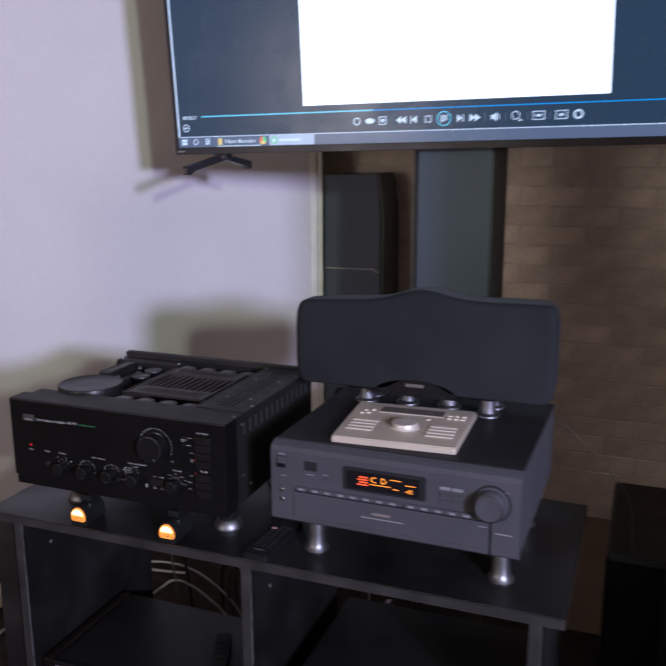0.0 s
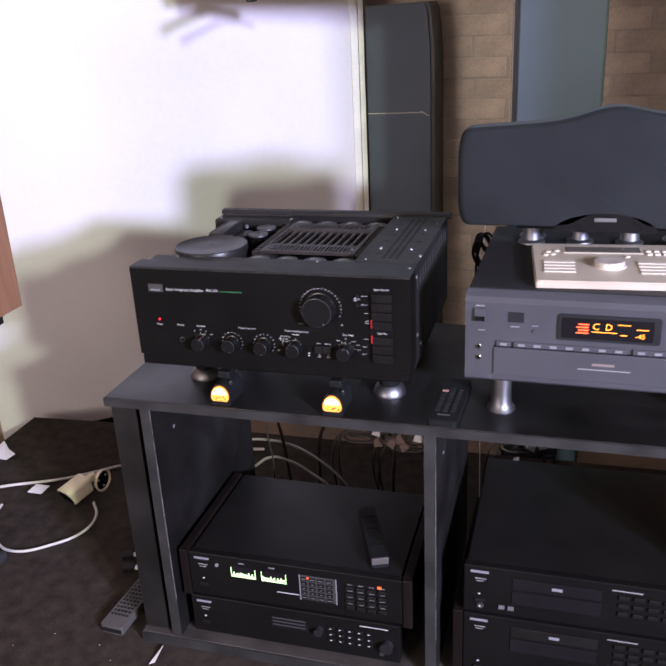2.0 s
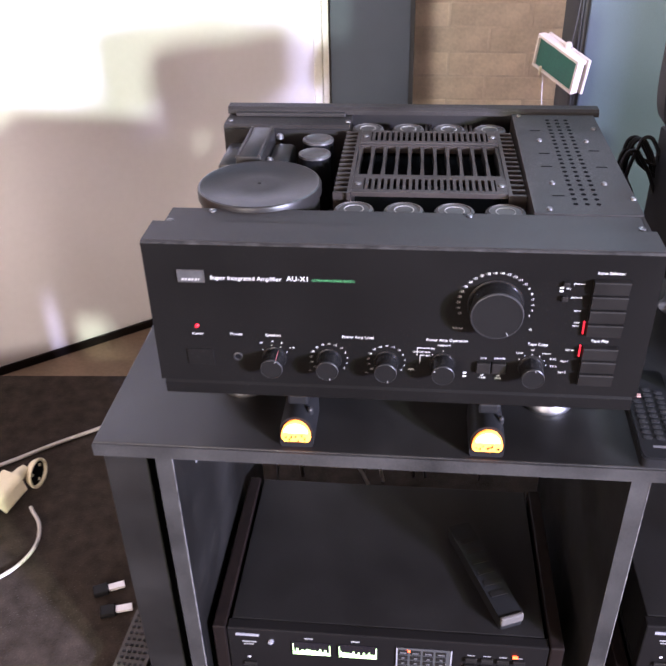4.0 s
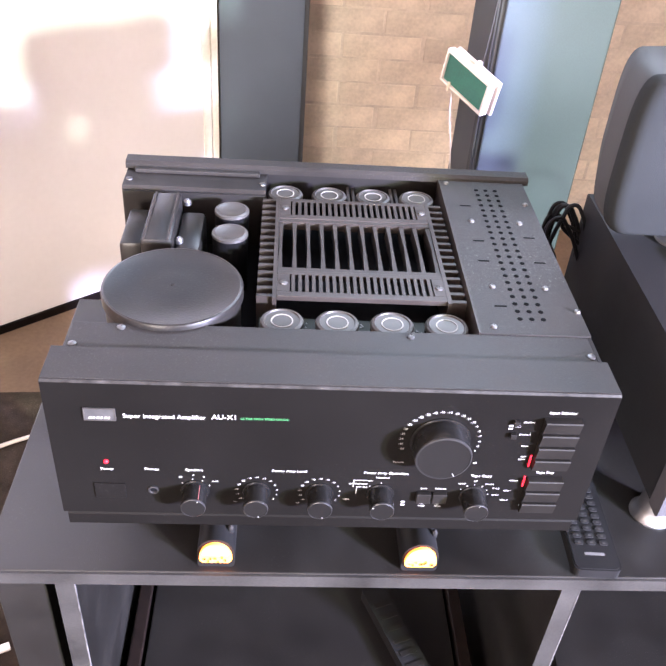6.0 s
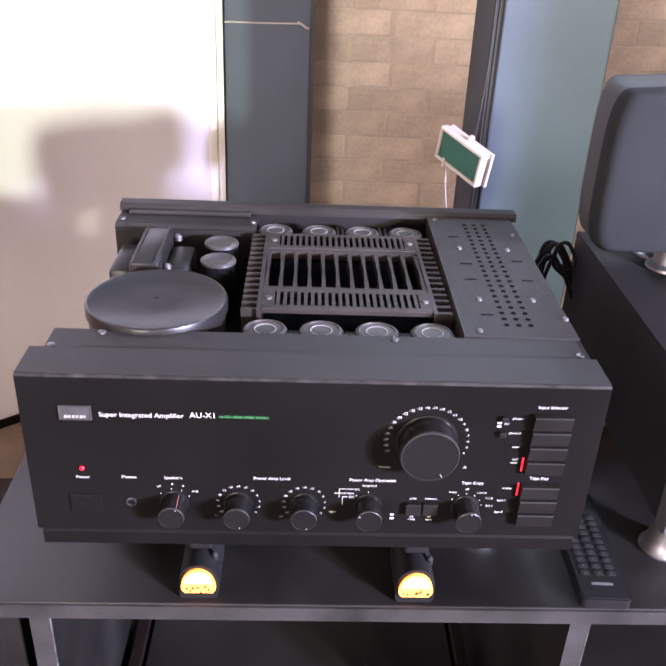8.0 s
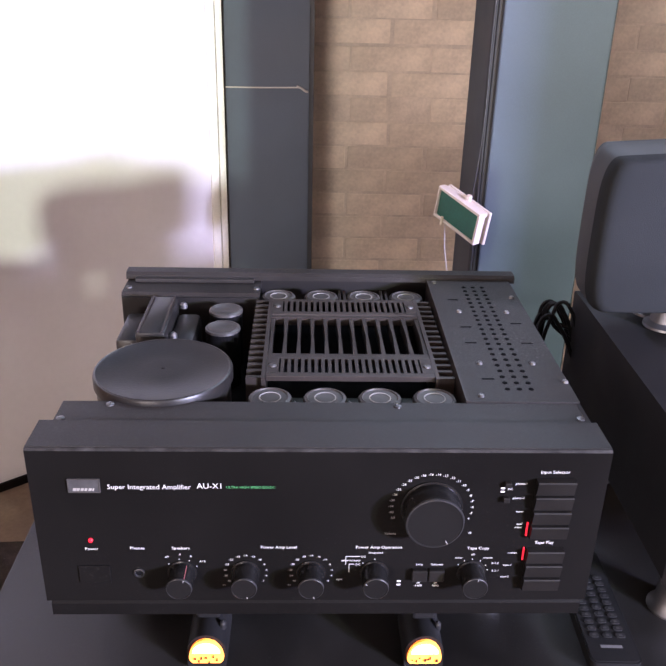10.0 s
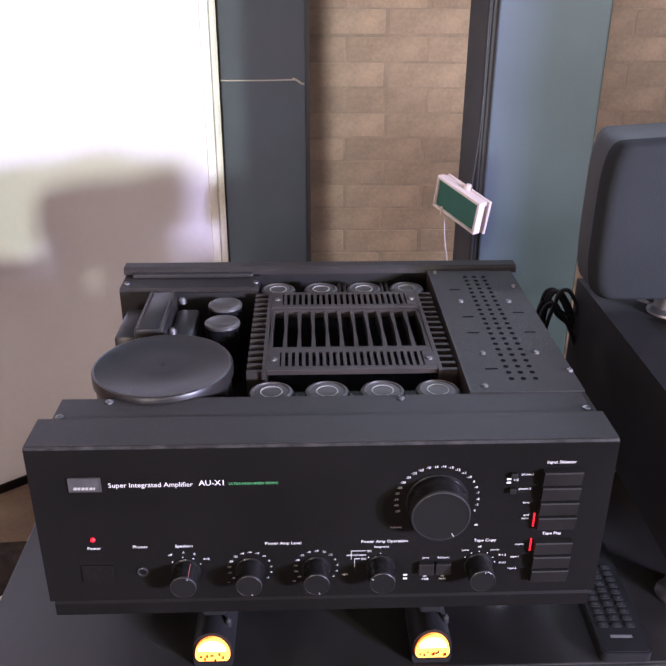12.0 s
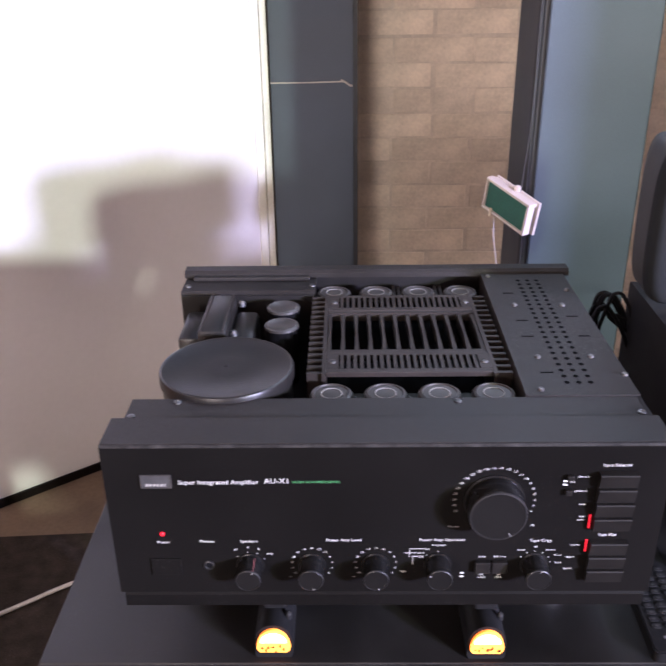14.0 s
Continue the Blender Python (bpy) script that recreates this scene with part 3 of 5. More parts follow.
            part("ring", L((x, y, 0.746 + top - 0.0011), "z", [(0.0092, 0), (0.0092, 0.0005), (0.0103, 0.0005), (0.0103, 0)], 36), RING, cap, "pale printed ring")
    for k in range(3):
        x = 0.219 + k * 0.0512
        for j in range(2):
            part("lead_pin", B(x - 0.003 + j * 0.006, x - 0.0005 + j * 0.006, 0.1, 0.1025, 0.746, 0.803), SCREW if k != 1 else SLEEVE, ob)
            if k:
                part("rear_bar", B(x - 0.004 + j * 0.006, x - 0.001 + j * 0.006, 0.338, 0.384, 0.80, 0.806), SINK, ob)
    # circuit board strip between the front capacitors
    board = part("circuit_board", B(0.172, 0.37, 0.083, 0.1215, 0.7995, 0.801), mat("dark_green_board", (0.006, 0.009, 0.006), 0.5, 0, 0.4, 40, 0.05, spec=0.15), ob, "dark green circuit board")
    rng = random.Random(8)
    for k in range(3):
        x = 0.219 + k * 0.0512
        for j in range(6):
            dx, dy = rng.uniform(-0.0045, 0.0045), rng.uniform(-0.012, 0.012)
            part("solder_dot", L((x + dx, 0.1025 + dy, 0.8011), "z", [(0.0011, 0), (0.0008, 0.0006), (0, 0.0008)], 8), SCREW, board)
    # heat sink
    # Sink base near-black too, shade painted between the fins.
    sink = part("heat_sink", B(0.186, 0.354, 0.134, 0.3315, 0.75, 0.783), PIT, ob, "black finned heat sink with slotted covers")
    for x in (0.1835, 0.3525):
        part("side_rail", B(x, x + 0.004, 0.133, 0.332, 0.76, 0.8165), SINK, sink)
    for k in range(15):
        y = 0.137 + k * 0.0135
        for x0, x1 in ((0.1685, 0.1835), (0.3565, 0.3715)):
            part("side_fin", B(x0, x1, y, y + 0.0045, 0.765, 0.8145), SINK, sink)
    for y0, y1 in ((0.136, 0.1805), (0.285, 0.3295)):
        part("grille_rail", B(0.1877, 0.3523, y0, y0 + 0.0085, 0.811, 0.8165, 0.0006), SINK, sink)
        part("grille_rail", B(0.1877, 0.3523, y1 - 0.0065, y1, 0.811, 0.8165, 0.0006), SINK, sink)
        for x0, x1 in ((0.1877, 0.2), (0.341, 0.3523)):
            part("grille_end", B(x0, x1, y0 + 0.0085, y1 - 0.0065, 0.811, 0.8165), SINK, sink)
            part("screw", L(((x0 + x1) / 2, (y0 + y1) / 2, 0.8165), "z", [(0.0042, 0), (0.0038, 0.0014), (0.001, 0.002), (0, 0.001)], 12), SLEEVE, sink)
        for k in range(21):
            x = 0.2 + (k + 0.5) * 0.141 / 21
            part("grille_bar", B(x - 0.0017, x + 0.0017, y0 + 0.0085, y1 - 0.0065, 0.811, 0.8165), SINK, sink)
    part("fin_frame", B(0.1877, 0.3523, 0.1808, 0.1875, 0.806, 0.8155), SINK, sink)
    part("fin_frame", B(0.1877, 0.3523, 0.2785, 0.2847, 0.806, 0.8155), SINK, sink)
    for k in range(12):
        x = 0.19 + k * 0.01458
        part("fin", P([(x - 0.0026, 0.1875), (x - 0.0012, 0.233), (x - 0.0026, 0.2785), (x + 0.0022, 0.2785), (x + 0.0014, 0.233), (x + 0.0022, 0.1875)], "z", 0.800, 0.8145), SINK, sink)
    # four feet
    for x, y in ((0.058, 0.125), (0.418, 0.115), (0.058, 0.36), (0.418, 0.36)):
        foot = part("foot", L((x, y, ZT), "z", [(0.028, 0), (0.029, 0.002), (0.0285, 0.006), (0.025, 0.015), (0.019, 0.02), (0, 0.02)], 40), CHROME, ob, "chromed round foot", smooth=True)
        part("cushion", L((x, y, ZT + 0.0202), "z", [(0.018, 0), (0.021, 0.02), (0.024, 0.0565), (0, 0.0565)], 24), PLASTIC, foot)
    # knobs
    def knob(name, x, z, r, length, mark):
        k = part(name, L((x, 0.0, z), "y", [(r + 0.0016, 0.0), (r + 0.0016, 0.0012), (r, 0.0016), (r * 0.985, length - 0.0018), (r * 0.965, length - 0.0005)], 56), KNOB, ob, smooth=True)
        part("rim", L((x, 0.0, z), "y", [(r * 0.986, length - 0.0017), (r * 0.972, length - 0.0003), (r * 0.93, length)], 56), KNOB_RIM, k, "bright turned rim", smooth=True)
        part("face", L((x, 0.0, z), "y", [(r * 0.93, length), (r * 0.9, length - 0.0003), (0, length - 0.0003)], 48), KNOB_FACE, k)
        a = radians(mark)
        m = Matrix.Translation((x, -length, z)) @ Matrix.Rotation(a, 4, "Y")
        b = B(-0.0003, 0.0003, -0.0003, 0.0004, r * 0.78, r * 0.93)
        b.transform(m)
        part("pointer", b, DIM_PRINT, k)
        return k
    knob("volume_knob", 0.3335, 0.7645, 0.0248, 0.023, 150)
    for x, mark in ((0.1205, 25), (0.1755, 165), (0.2325, 165), (0.288, -60), (0.3735, 10)):
        knob("knob", x, 0.695, 0.0112, 0.022, mark)
    stripe = B(-0.0002, 0.0002, -0.0205, -0.004, 0.0108, 0.01125)
    stripe.transform(Matrix.Translation((0.1205, 0, 0.695)) @ Matrix.Rotation(radians(25), 4, "Y"))
    part("red_stripe", stripe, mat("red_paint", (0.26, 0.09, 0.09), 0.5), ob)
    # badge, lamp, switch, socket
    badge = part("badge", B(0.0318, 0.0582, -0.0012, -0.0002, 0.7795, 0.793, 0.0004), PLATE, ob, "plain silver badge")
    for x0, x1, z0, z1 in ((0.0318, 0.0582, 0.7921, 0.793), (0.0318, 0.0327, 0.7795, 0.792), (0.0573, 0.0582, 0.7795, 0.792), (0.0328, 0.0572, 0.7795, 0.7803)):
        part("badge_rim", B(x0, x1, -0.0017, -0.0013, z0, z1), SLEEVE, badge)
    for k, w in enumerate((0.0028, 0.0022, 0.0024, 0.002, 0.0024, 0.0012)):
        x = 0.0355 + k * 0.0032
        part("badge_mark", P([(x, 0.7815), (x + w, 0.7815), (x + w + 0.0008, 0.784), (x + 0.0008, 0.784)], "y", -0.0016, -0.0013), RING, badge)
    part("power_lamp", L((0.0448, 0, 0.7298), "y", [(0.0021, 0), (0.002, 0.0012), (0.0012, 0.0018), (0, 0.002)], 16), RED_LED, ob, "lit red power lamp")
    part("power_button", B(0.0315, 0.0588, -0.0014, -0.0002, 0.684, 0.7025, 0.0005), PANEL, ob)
    jack = part("phones_jack", L((0.0833, 0, 0.6945), "y", [(0.0048, 0), (0.0048, 0.0012), (0.0036, 0.0016), (0.003, 0.0004), (0, 0.0004)], 24), KNOB_RIM, ob)
    part("jack_hole", L((0.0833, 0, 0.6945), "y", [(0.0029, 0.0005), (0, 0.0006)], 20), PIT, jack)
    # input selector and tape keys
    for k in range(4):
        z = 0.7945 - k * 0.0152
        part("selector_key", P([(-0.0002, z - 0.0146), (-0.0055, z - 0.0138), (-0.008, z - 0.001), (-0.0072, z), (-0.0002, z)], "x", 0.4195, 0.4515), BUTTON, ob)
    for k in range(3):
        z = 0.7225 - k * 0.0152
        part("tape_key", P([(-0.0002, z - 0.0146), (-0.0055, z - 0.0138), (-0.008, z - 0.001), (-0.0072, z), (-0.0002, z)], "x", 0.4195, 0.4515), BUTTON, ob)
    part("input_light", B(0.4166, 0.418, -0.0012, -0.0002, 0.7355, 0.7495), RED_BAR, ob, "lit red bar")
    part("tape_light", B(0.4166, 0.418, -0.0012, -0.0002, 0.7095, 0.7225), RED_BAR, ob, "lit red bar")
    for x in (0.321, 0.3358):
        part("push_key", B(x, x + 0.0135, -0.005, -0.0002, 0.6875, 0.6995, 0.0008), BUTTON, ob)
    for z in (0.789, 0.774):
        part("small_key", B(0.393, 0.3985, -0.004, -0.0002, z - 0.0025, z + 0.0025, 0.0006), BUTTON, ob)
    # lettering
    def letters(name, rows, material, bold=0.001):
        for text, x, z, size, align in rows:
            part(name, words(bmesh.new(), text, (x, -0.0004, z), size, None, align, bold), material, ob)
    letters("title_lettering", [("Super Integrated Amplifier", 0.0635, 0.7845, 0.0064, "LEFT"), ("AU-X1", 0.137, 0.7855, 0.0075, "LEFT")], PRINT)
    letters("green_lettering", [("ULTRA HIGH SPEED DD/DC", 0.1612, 0.7845, 0.0033, "LEFT")], GREEN_PRINT)
    names = [("Power", 0.0448, 0.7205), ("Phones", 0.0835, 0.7213), ("Speakers", 0.1205, 0.7213), ("Power Amp Level", 0.2045, 0.7223), ("Power Amp Operation", 0.291, 0.7223), ("Tape Copy", 0.3775, 0.7213), ("Input Selector", 0.4345, 0.8005), ("Tape Play", 0.4345, 0.7275)]
    letters("heading_lettering", [(t, x, z, 0.0043, "CENTER") for t, x, z in names], PRINT)
    rows = [("off", 0.108, 0.712), ("A", 0.1195, 0.7145), ("B", 0.1287, 0.7125), ("A+B", 0.1385, 0.707), ("right", 0.2575, 0.687), ("Integrated", 0.2885, 0.7165), ("DC", 0.278, 0.712),
            ("external input", 0.267, 0.708), ("DC", 0.2735, 0.7035), ("Jump", 0.3275, 0.7035), ("Subsonic", 0.343, 0.7035), ("off", 0.3275, 0.683), ("-14dB", 0.3275, 0.6798), ("off", 0.343, 0.683), ("16Hz", 0.343, 0.6798),
            ("tuner", 0.3615, 0.711), ("off", 0.3735, 0.7145), ("source", 0.387, 0.711), ("0-1-2", 0.394, 0.705), ("0-2-1", 0.395, 0.6965),
            ("phono-1", 0.4075, 0.789), ("phono-2", 0.4065, 0.7745), ("tuner", 0.4095, 0.7605), ("aux/", 0.4105, 0.7475), ("tuner", 0.410, 0.744), ("MC", 0.3985, 0.7835), ("source", 0.408, 0.7165), ("tape-1", 0.405, 0.703), ("tape-2", 0.404, 0.690), ("dB", 0.3685, 0.738)]
    rows = [(t, x, z, 0.003, "CENTER") for t, x, z in rows]
    letters("small_lettering", rows, PRINT, 0.002)
    letters("volume_lettering", [("Volume", 0.300, 0.737, 0.0032, "CENTER")], DIM_PRINT)
    scale = []
    numbers = ["", "", "", "-50", "-40", "-34", "-30", "-28", "-26", "-24", "-22", "-20", "-18", "-16", "-14", "-13", "-12", "-11", "-10", "-9", "-8", "-7", "-6", "-5", "4"]
    for k, t in enumerate(numbers):
        a = radians(-140 + 250 * k / 24)
        if t:
            scale.append((t, 0.3335 + 0.0345 * math.sin(a), 0.7645 + 0.0335 * math.cos(a), 0.0033, "CENTER"))
    letters("volume_scale", scale[5:], PRINT, 0.002)
    letters("volume_scale_dim", scale[:5], DIM_PRINT, 0.002)
    for cx in (0.1755, 0.2325):
        rows = []
        for k, t in enumerate(["-40", "-34", "-30", "-28", "-22", "-18", "-14", "-12", "-10", "-8", "-6", "-4", "-2"]):
            a = radians(-125 + 250 * k / 12)
            rows.append((t, cx + 0.0182 * math.sin(a), 0.6955 + 0.0178 * math.cos(a), 0.0028, "CENTER"))
        letters("level_scale", rows[3:], PRINT, 0.002)
        letters("level_scale_dim", rows[:3] + [("-oo", cx - 0.0195, 0.681, 0.0026, "CENTER")], DIM_PRINT, 0.002)
    bm = bmesh.new()
    for x0, x1, z in ((0.2625, 0.275, 0.7125), (0.2655, 0.270, 0.704)):
        box(bm, x0, x1, -0.0006, -0.0003, z - 0.0002, z + 0.0002)
        box(bm, x0, x0 + 0.0004, -0.0006, -0.0003, z - 0.009, z - 0.0003)
    for x, z in ((0.3085, 0.685), (0.3085, 0.681), (0.3905, 0.7845), (0.3905, 0.781)):
        box(bm, x, x + 0.0035, -0.0006, -0.0003, z - 0.0008, z + 0.0008)
    for cx, angles in ((0.1205, (-50, -8, 28, 62)), (0.3735, (-55, -28, 0, 30, 58, 80)), (0.288, (-45, 0))):
        for a in angles:
            x, z = cx + 0.0145 * math.sin(radians(a)), 0.695 + 0.0145 * math.cos(radians(a))
            box(bm, x - 0.0004, x + 0.0004, -0.0006, -0.0003, z - 0.0004, z + 0.0004)
    tagged(part("printed_mark", bm, PRINT, ob), kind="stuff")
    return ob


amplifier()


def level_meter(x, y):
    """A small black housing with a glowing half-round scale."""
    ob = thing("level_meter", (x, y, ZT), "small black level meter with a glowing amber half-round dial", "meter", "meters under the amplifier")
    hood = [(x + 0.0186 * math.cos(radians(a)), 0.585 + 0.0225 * math.sin(radians(a))) for a in range(0, 181, 12)]
    body = [(x + 0.0165, ZT), (x + 0.0186, ZT + 0.004)] + hood + [(x - 0.0186, ZT + 0.004), (x - 0.0165, ZT)]
    part("housing", P(body, "y", y + 0.002, y + 0.062), PLASTIC, ob, smooth=True)
    dial = [(x + 0.0163 * math.cos(radians(a)), 0.5815 + 0.0225 * math.sin(radians(a))) for a in range(0, 181, 10)]
    dial += [(x - 0.0155, 0.5785), (x - 0.013, 0.5755), (x + 0.013, 0.5755), (x + 0.0155, 0.5785)]
    part("dial", P(dial, "y", y - 0.001, y + 0.0018), AMBER, ob, "glowing amber dial")
    glow = [(x + 0.0128 * math.cos(radians(a)), 0.5885 + 0.0118 * math.sin(radians(a))) for a in range(0, 181, 15)]
    part("lamp_glow", P(glow, "y", y - 0.0016, y - 0.0011), AMBER_HOT, ob)
    rng = random.Random(int(x * 1000))
    for k in range(7):
        px, pz = x - 0.0125 + k * 0.0036 + rng.uniform(-0.001, 0.001), rng.uniform(0.5765, 0.583)
        w, h = rng.uniform(0.0014, 0.0034), rng.uniform(0.0014, 0.0045)
        part("scale_mark", P([(px, pz), (px + w, pz), (px + w * 0.9, pz + h), (px + w * 0.3, pz + h * 0.8)], "y", y - 0.0021, y - 0.0017), METER_MARK, ob)
    part("knurled_post", L((x + 0.0142, y + 0.02, 0.599), "z", [(0.0032, 0), (0.0032, 0.006), (0.0025, 0.008), (0, 0.01)], 14), KNOB_RIM, ob)
    part("top_block", B(x - 0.011, x + 0.012, y + 0.022, y + 0.05, 0.6082, 0.622, 0.003), PLASTIC, ob)
    return ob


level_meter(0.1355, 0.012)
level_meter(0.3415, 0.010)


def black_remote():
    """The remote that lies on the rack between amplifier and receiver."""
    ob = thing("remote_control", (0.530, 0.088, ZT), "slim black television remote with grey keys, lying on the rack", "remote", turn=-2)
    part("case", P(rounded(-0.025, 0.025, -0.082, 0.082, 0.007), "z", 0.0, 0.0115), PLASTIC, ob, local=True)
    part("face_plate", P(rounded(-0.0232, 0.0232, -0.0802, 0.0802, 0.006), "z", 0.0116, 0.0126), PLASTIC, ob, local=True)
    for r in range(10):
        for c in range(3):
            if r > 7 and c == 0:
                continue
            x, y = -0.018 + c * 0.0132, -0.0505 + r * 0.0092 + (0.0005 * r if c == 1 else 0)
            part("key", P(rounded(x, x + 0.0095, y, y + 0.0058, 0.0024, 2), "z", 0.0127, 0.0138), DARK_KEY, ob, local=True)
            part("key_mark", B(x + 0.0033, x + 0.0062, y + 0.0018, y + 0.004, 0.0139, 0.0141), CABINET, ob, local=True)
    part("power_key", B(-0.018, -0.0075, 0.0245, 0.0305, 0.0127, 0.0142, 0.0005), mat("pale_red_key", (0.34, 0.2, 0.17), 0.5), ob, "pale red power key", local=True)
    part("maker_mark", B(-0.0105, 0.0105, -0.0635, -0.06, 0.0127, 0.0129), REMOTE_KEY, ob, local=True)
    return ob


black_remote()

# ---- receiver with what stands on it ----
RZ = 0.655


def receiver():
    ob = thing("receiver", (0.564, 0.010, ZT), "grey surround receiver with an orange display, on tall chrome feet", "receiver", turn=-1.0)
    zb, zt = RZ - ZT, 0.797 - ZT

    def pt(name, bm, material, parent=ob, label="", smooth=False):
        return part(name, bm, material, parent, label, True, smooth)
    pt("case", P([(0.022, zb), (0.022, zt - 0.001), (0.026, zt + 0.003), (0.397, zt + 0.003), (0.4, zt), (0.4, zb)], "x", 0.002, 0.434), RECEIVER_DARK, label="dark grey metal cover")
    pt("right_side_sheet", B(0.4341, 0.4352, 0.03, 0.399, zb + 0.002, zt), RECEIVER)
    prof = [(0.004, zb), (0.0, zb + 0.004), (0.0, zt - 0.012), (0.0035, zt - 0.004), (0.012, zt), (0.0215, zt + 0.0028), (0.0215, zb)]
    face = pt("front_panel", P(prof, "x", 0.0, 0.436), RECEIVER, label="grey-blue front panel")
    pt("display_frame", P(rounded(0.138, 0.282, zb + 0.078, zb + 0.119, 0.004, 3), "y", -0.0026, 0.0), RECEIVER_DARK, face)
    disp = pt("display", P(rounded(0.144, 0.272, zb + 0.082, zb + 0.114, 0.002, 3), "y", -0.0034, -0.0027), DISPLAY, face, "dark display with orange segments")
    bm = bmesh.new()
    for x in (0.192, 0.21):
        words(bm, "C" if x < 0.2 else "D", (x, -0.0037, zb + 0.102), 0.0145, None, "CENTER", 0.0)
    words(bm, "-45", (0.254, -0.0037, zb + 0.0905), 0.0105, None, "CENTER", 0.0)
    for x0, x1, z in ((0.222, 0.24, 0.1065), (0.248, 0.265, 0.1005), (0.186, 0.222, 0.0935), (0.226, 0.236, 0.0905)):
        box(bm, x0, x1, -0.0038, -0.0035, zb + z, zb + z + 0.0011)
    pt("orange_segment", bm, ORANGE, disp, "glowing orange figures")
    bm = bmesh.new()
    for k in range(4):
        box(bm, 0.164 + 0.003 * (k % 2), 0.182, -0.0038, -0.0035, zb + 0.0905 + k * 0.0045, zb + 0.0925 + k * 0.0045)
    pt("red_segment", bm, RED_SEG, disp, "glowing red bars")
    knob = pt("volume_knob", L((0.390, 0.0, zb + 0.091), "y", [(0.0285, 0), (0.0285, 0.003), (0.0255, 0.0035), (0.025, 0.02), (0.0232, 0.0225)], 48), RECEIVER, label="round grey volume knob", smooth=True)
    pt("rim", L((0.390, 0.0, zb + 0.091), "y", [(0.0232, 0.0225), (0.0215, 0.0232), (0.021, 0.0226)], 48), KNOB_RIM, knob, smooth=True)
    pt("face", L((0.390, 0.0, zb + 0.091), "y", [(0.021, 0.0226), (0.012, 0.0215), (0, 0.021)], 48), RECEIVER, knob, smooth=True)
    pt("knob_well", L((0.390, 0.0, zb + 0.091), "y", [(0.0315, 0.0003), (0.0315, 0.001), (0.029, 0.001)], 40), RECEIVER_DARK, face)
    for r in range(3):
        for c in range(2):
            pt("mode_key", B(0.306 + c * 0.0205, 0.3235 + c * 0.0205, -0.0024, -0.0002, zb + 0.080 + r * 0.0115, zb + 0.0855 + r * 0.0115, 0.0006), RECEIVER_KEY if r == 2 else RECEIVER, face)
    # drop-down flap and key row
    flap = pt("flap", B(0.044, 0.388, -0.0028, -0.0002, zb + 0.012, zb + 0.058, 0.0012), RECEIVER, label="drop-down control flap")
    pt("flap_groove", B(0.044, 0.388, -0.0008, -0.0002, zb + 0.0585, zb + 0.0605), PIT, face)
    pt("flap_side_groove", B(0.3885, 0.3915, -0.0008, -0.0002, zb + 0.002, zb + 0.066), PIT, face)
    for x0, x1, n in ((0.048, 0.07, 1), (0.074, 0.238, 7), (0.246, 0.386, 6)):
        pt("key_rail", B(x0, x1, -0.004, -0.0002, zb + 0.061, zb + 0.0695, 0.001), RECEIVER, face)
        for k in range(n):
            w = (x1 - x0) / n
            pt("source_key", B(x0 + w * (k + 0.28), x0 + w * (k + 0.72), -0.0052, -0.0041, zb + 0.0632, zb + 0.0672, 0.0004), RECEIVER_KEY, face, "pale key cap")
    pt("maker_mark", B(0.19, 0.222, -0.0033, -0.0029, zb + 0.039, zb + 0.043), mat("dull_bronze_mark", (0.16, 0.13, 0.12), 0.5), flap)
    pt("model_line", B(0.17, 0.245, -0.0033, -0.0029, zb + 0.032, zb + 0.0335), DIM_PRINT, flap)
    pt("corner_line", B(0.398, 0.424, -0.0005, -0.0002, zb + 0.0405, zb + 0.042), DIM_PRINT, face)
    pt("flap_line", B(0.370, 0.384, -0.0033, -0.0029, zb + 0.05, zb + 0.0515), RECEIVER_KEY, flap)
    power = pt("power_key", B(0.0135, 0.031, -0.0045, -0.0002, zb + 0.100, zb + 0.121, 0.001), RECEIVER, face)
    pt("power_key_shade", B(0.0145, 0.03, -0.0052, -0.0046, zb + 0.101, zb + 0.1085), GLOSS_BLACK, face)
    pt("power_line", B(0.0155, 0.029, -0.0005, -0.0002, zb + 0.1235, zb + 0.1255), RECEIVER_KEY, face)
    for x0, x1, z in ((0.066, 0.086, 0.104), (0.068, 0.082, 0.0925), (0.1, 0.109, 0.0955), (0.02, 0.03, 0.084), (0.405, 0.417, 0.112)):
        pt("small_line", B(x0, x1, -0.0005, -0.0002, zb + z, zb + z + 0.0016), RECEIVER_KEY, face)
    pt("logo_box", B(0.065, 0.088, -0.0016, -0.0002, zb + 0.1005, zb + 0.117, 0.0005), RECEIVER_DARK, face)
    pt("round_key", L((0.104, 0, zb + 0.088), "y", [(0.0028, 0), (0.0026, 0.002), (0, 0.002)], 14), RECEIVER, face)
    for z in (0.040, 0.058):
        sock = pt("gold_socket", L((0.021, 0, zb + z), "y", [(0.0043, 0), (0.0042, 0.0018), (0.0034, 0.0024), (0.0028, 0.001)], 20), GOLD, face, "gold-plated headphone socket", True)
        pt("socket_hole", L((0.021, 0, zb + z), "y", [(0.0028, 0.0011), (0, 0.0011)], 16), PIT, sock)
    for x, y in ((0.05, 0.085), (0.393, 0.098), (0.05, 0.33), (0.393, 0.33)):
        pt("foot", L((x, y, 0), "z", [(0.024, 0), (0.024, 0.002), (0.020, 0.006), (0.0172, 0.014), (0.0162, 0.03), (0.0162, zb), (0, zb)], 40), CHROME, ob, "flared chrome foot", True)
    return ob


receiver()
RT = 0.8005


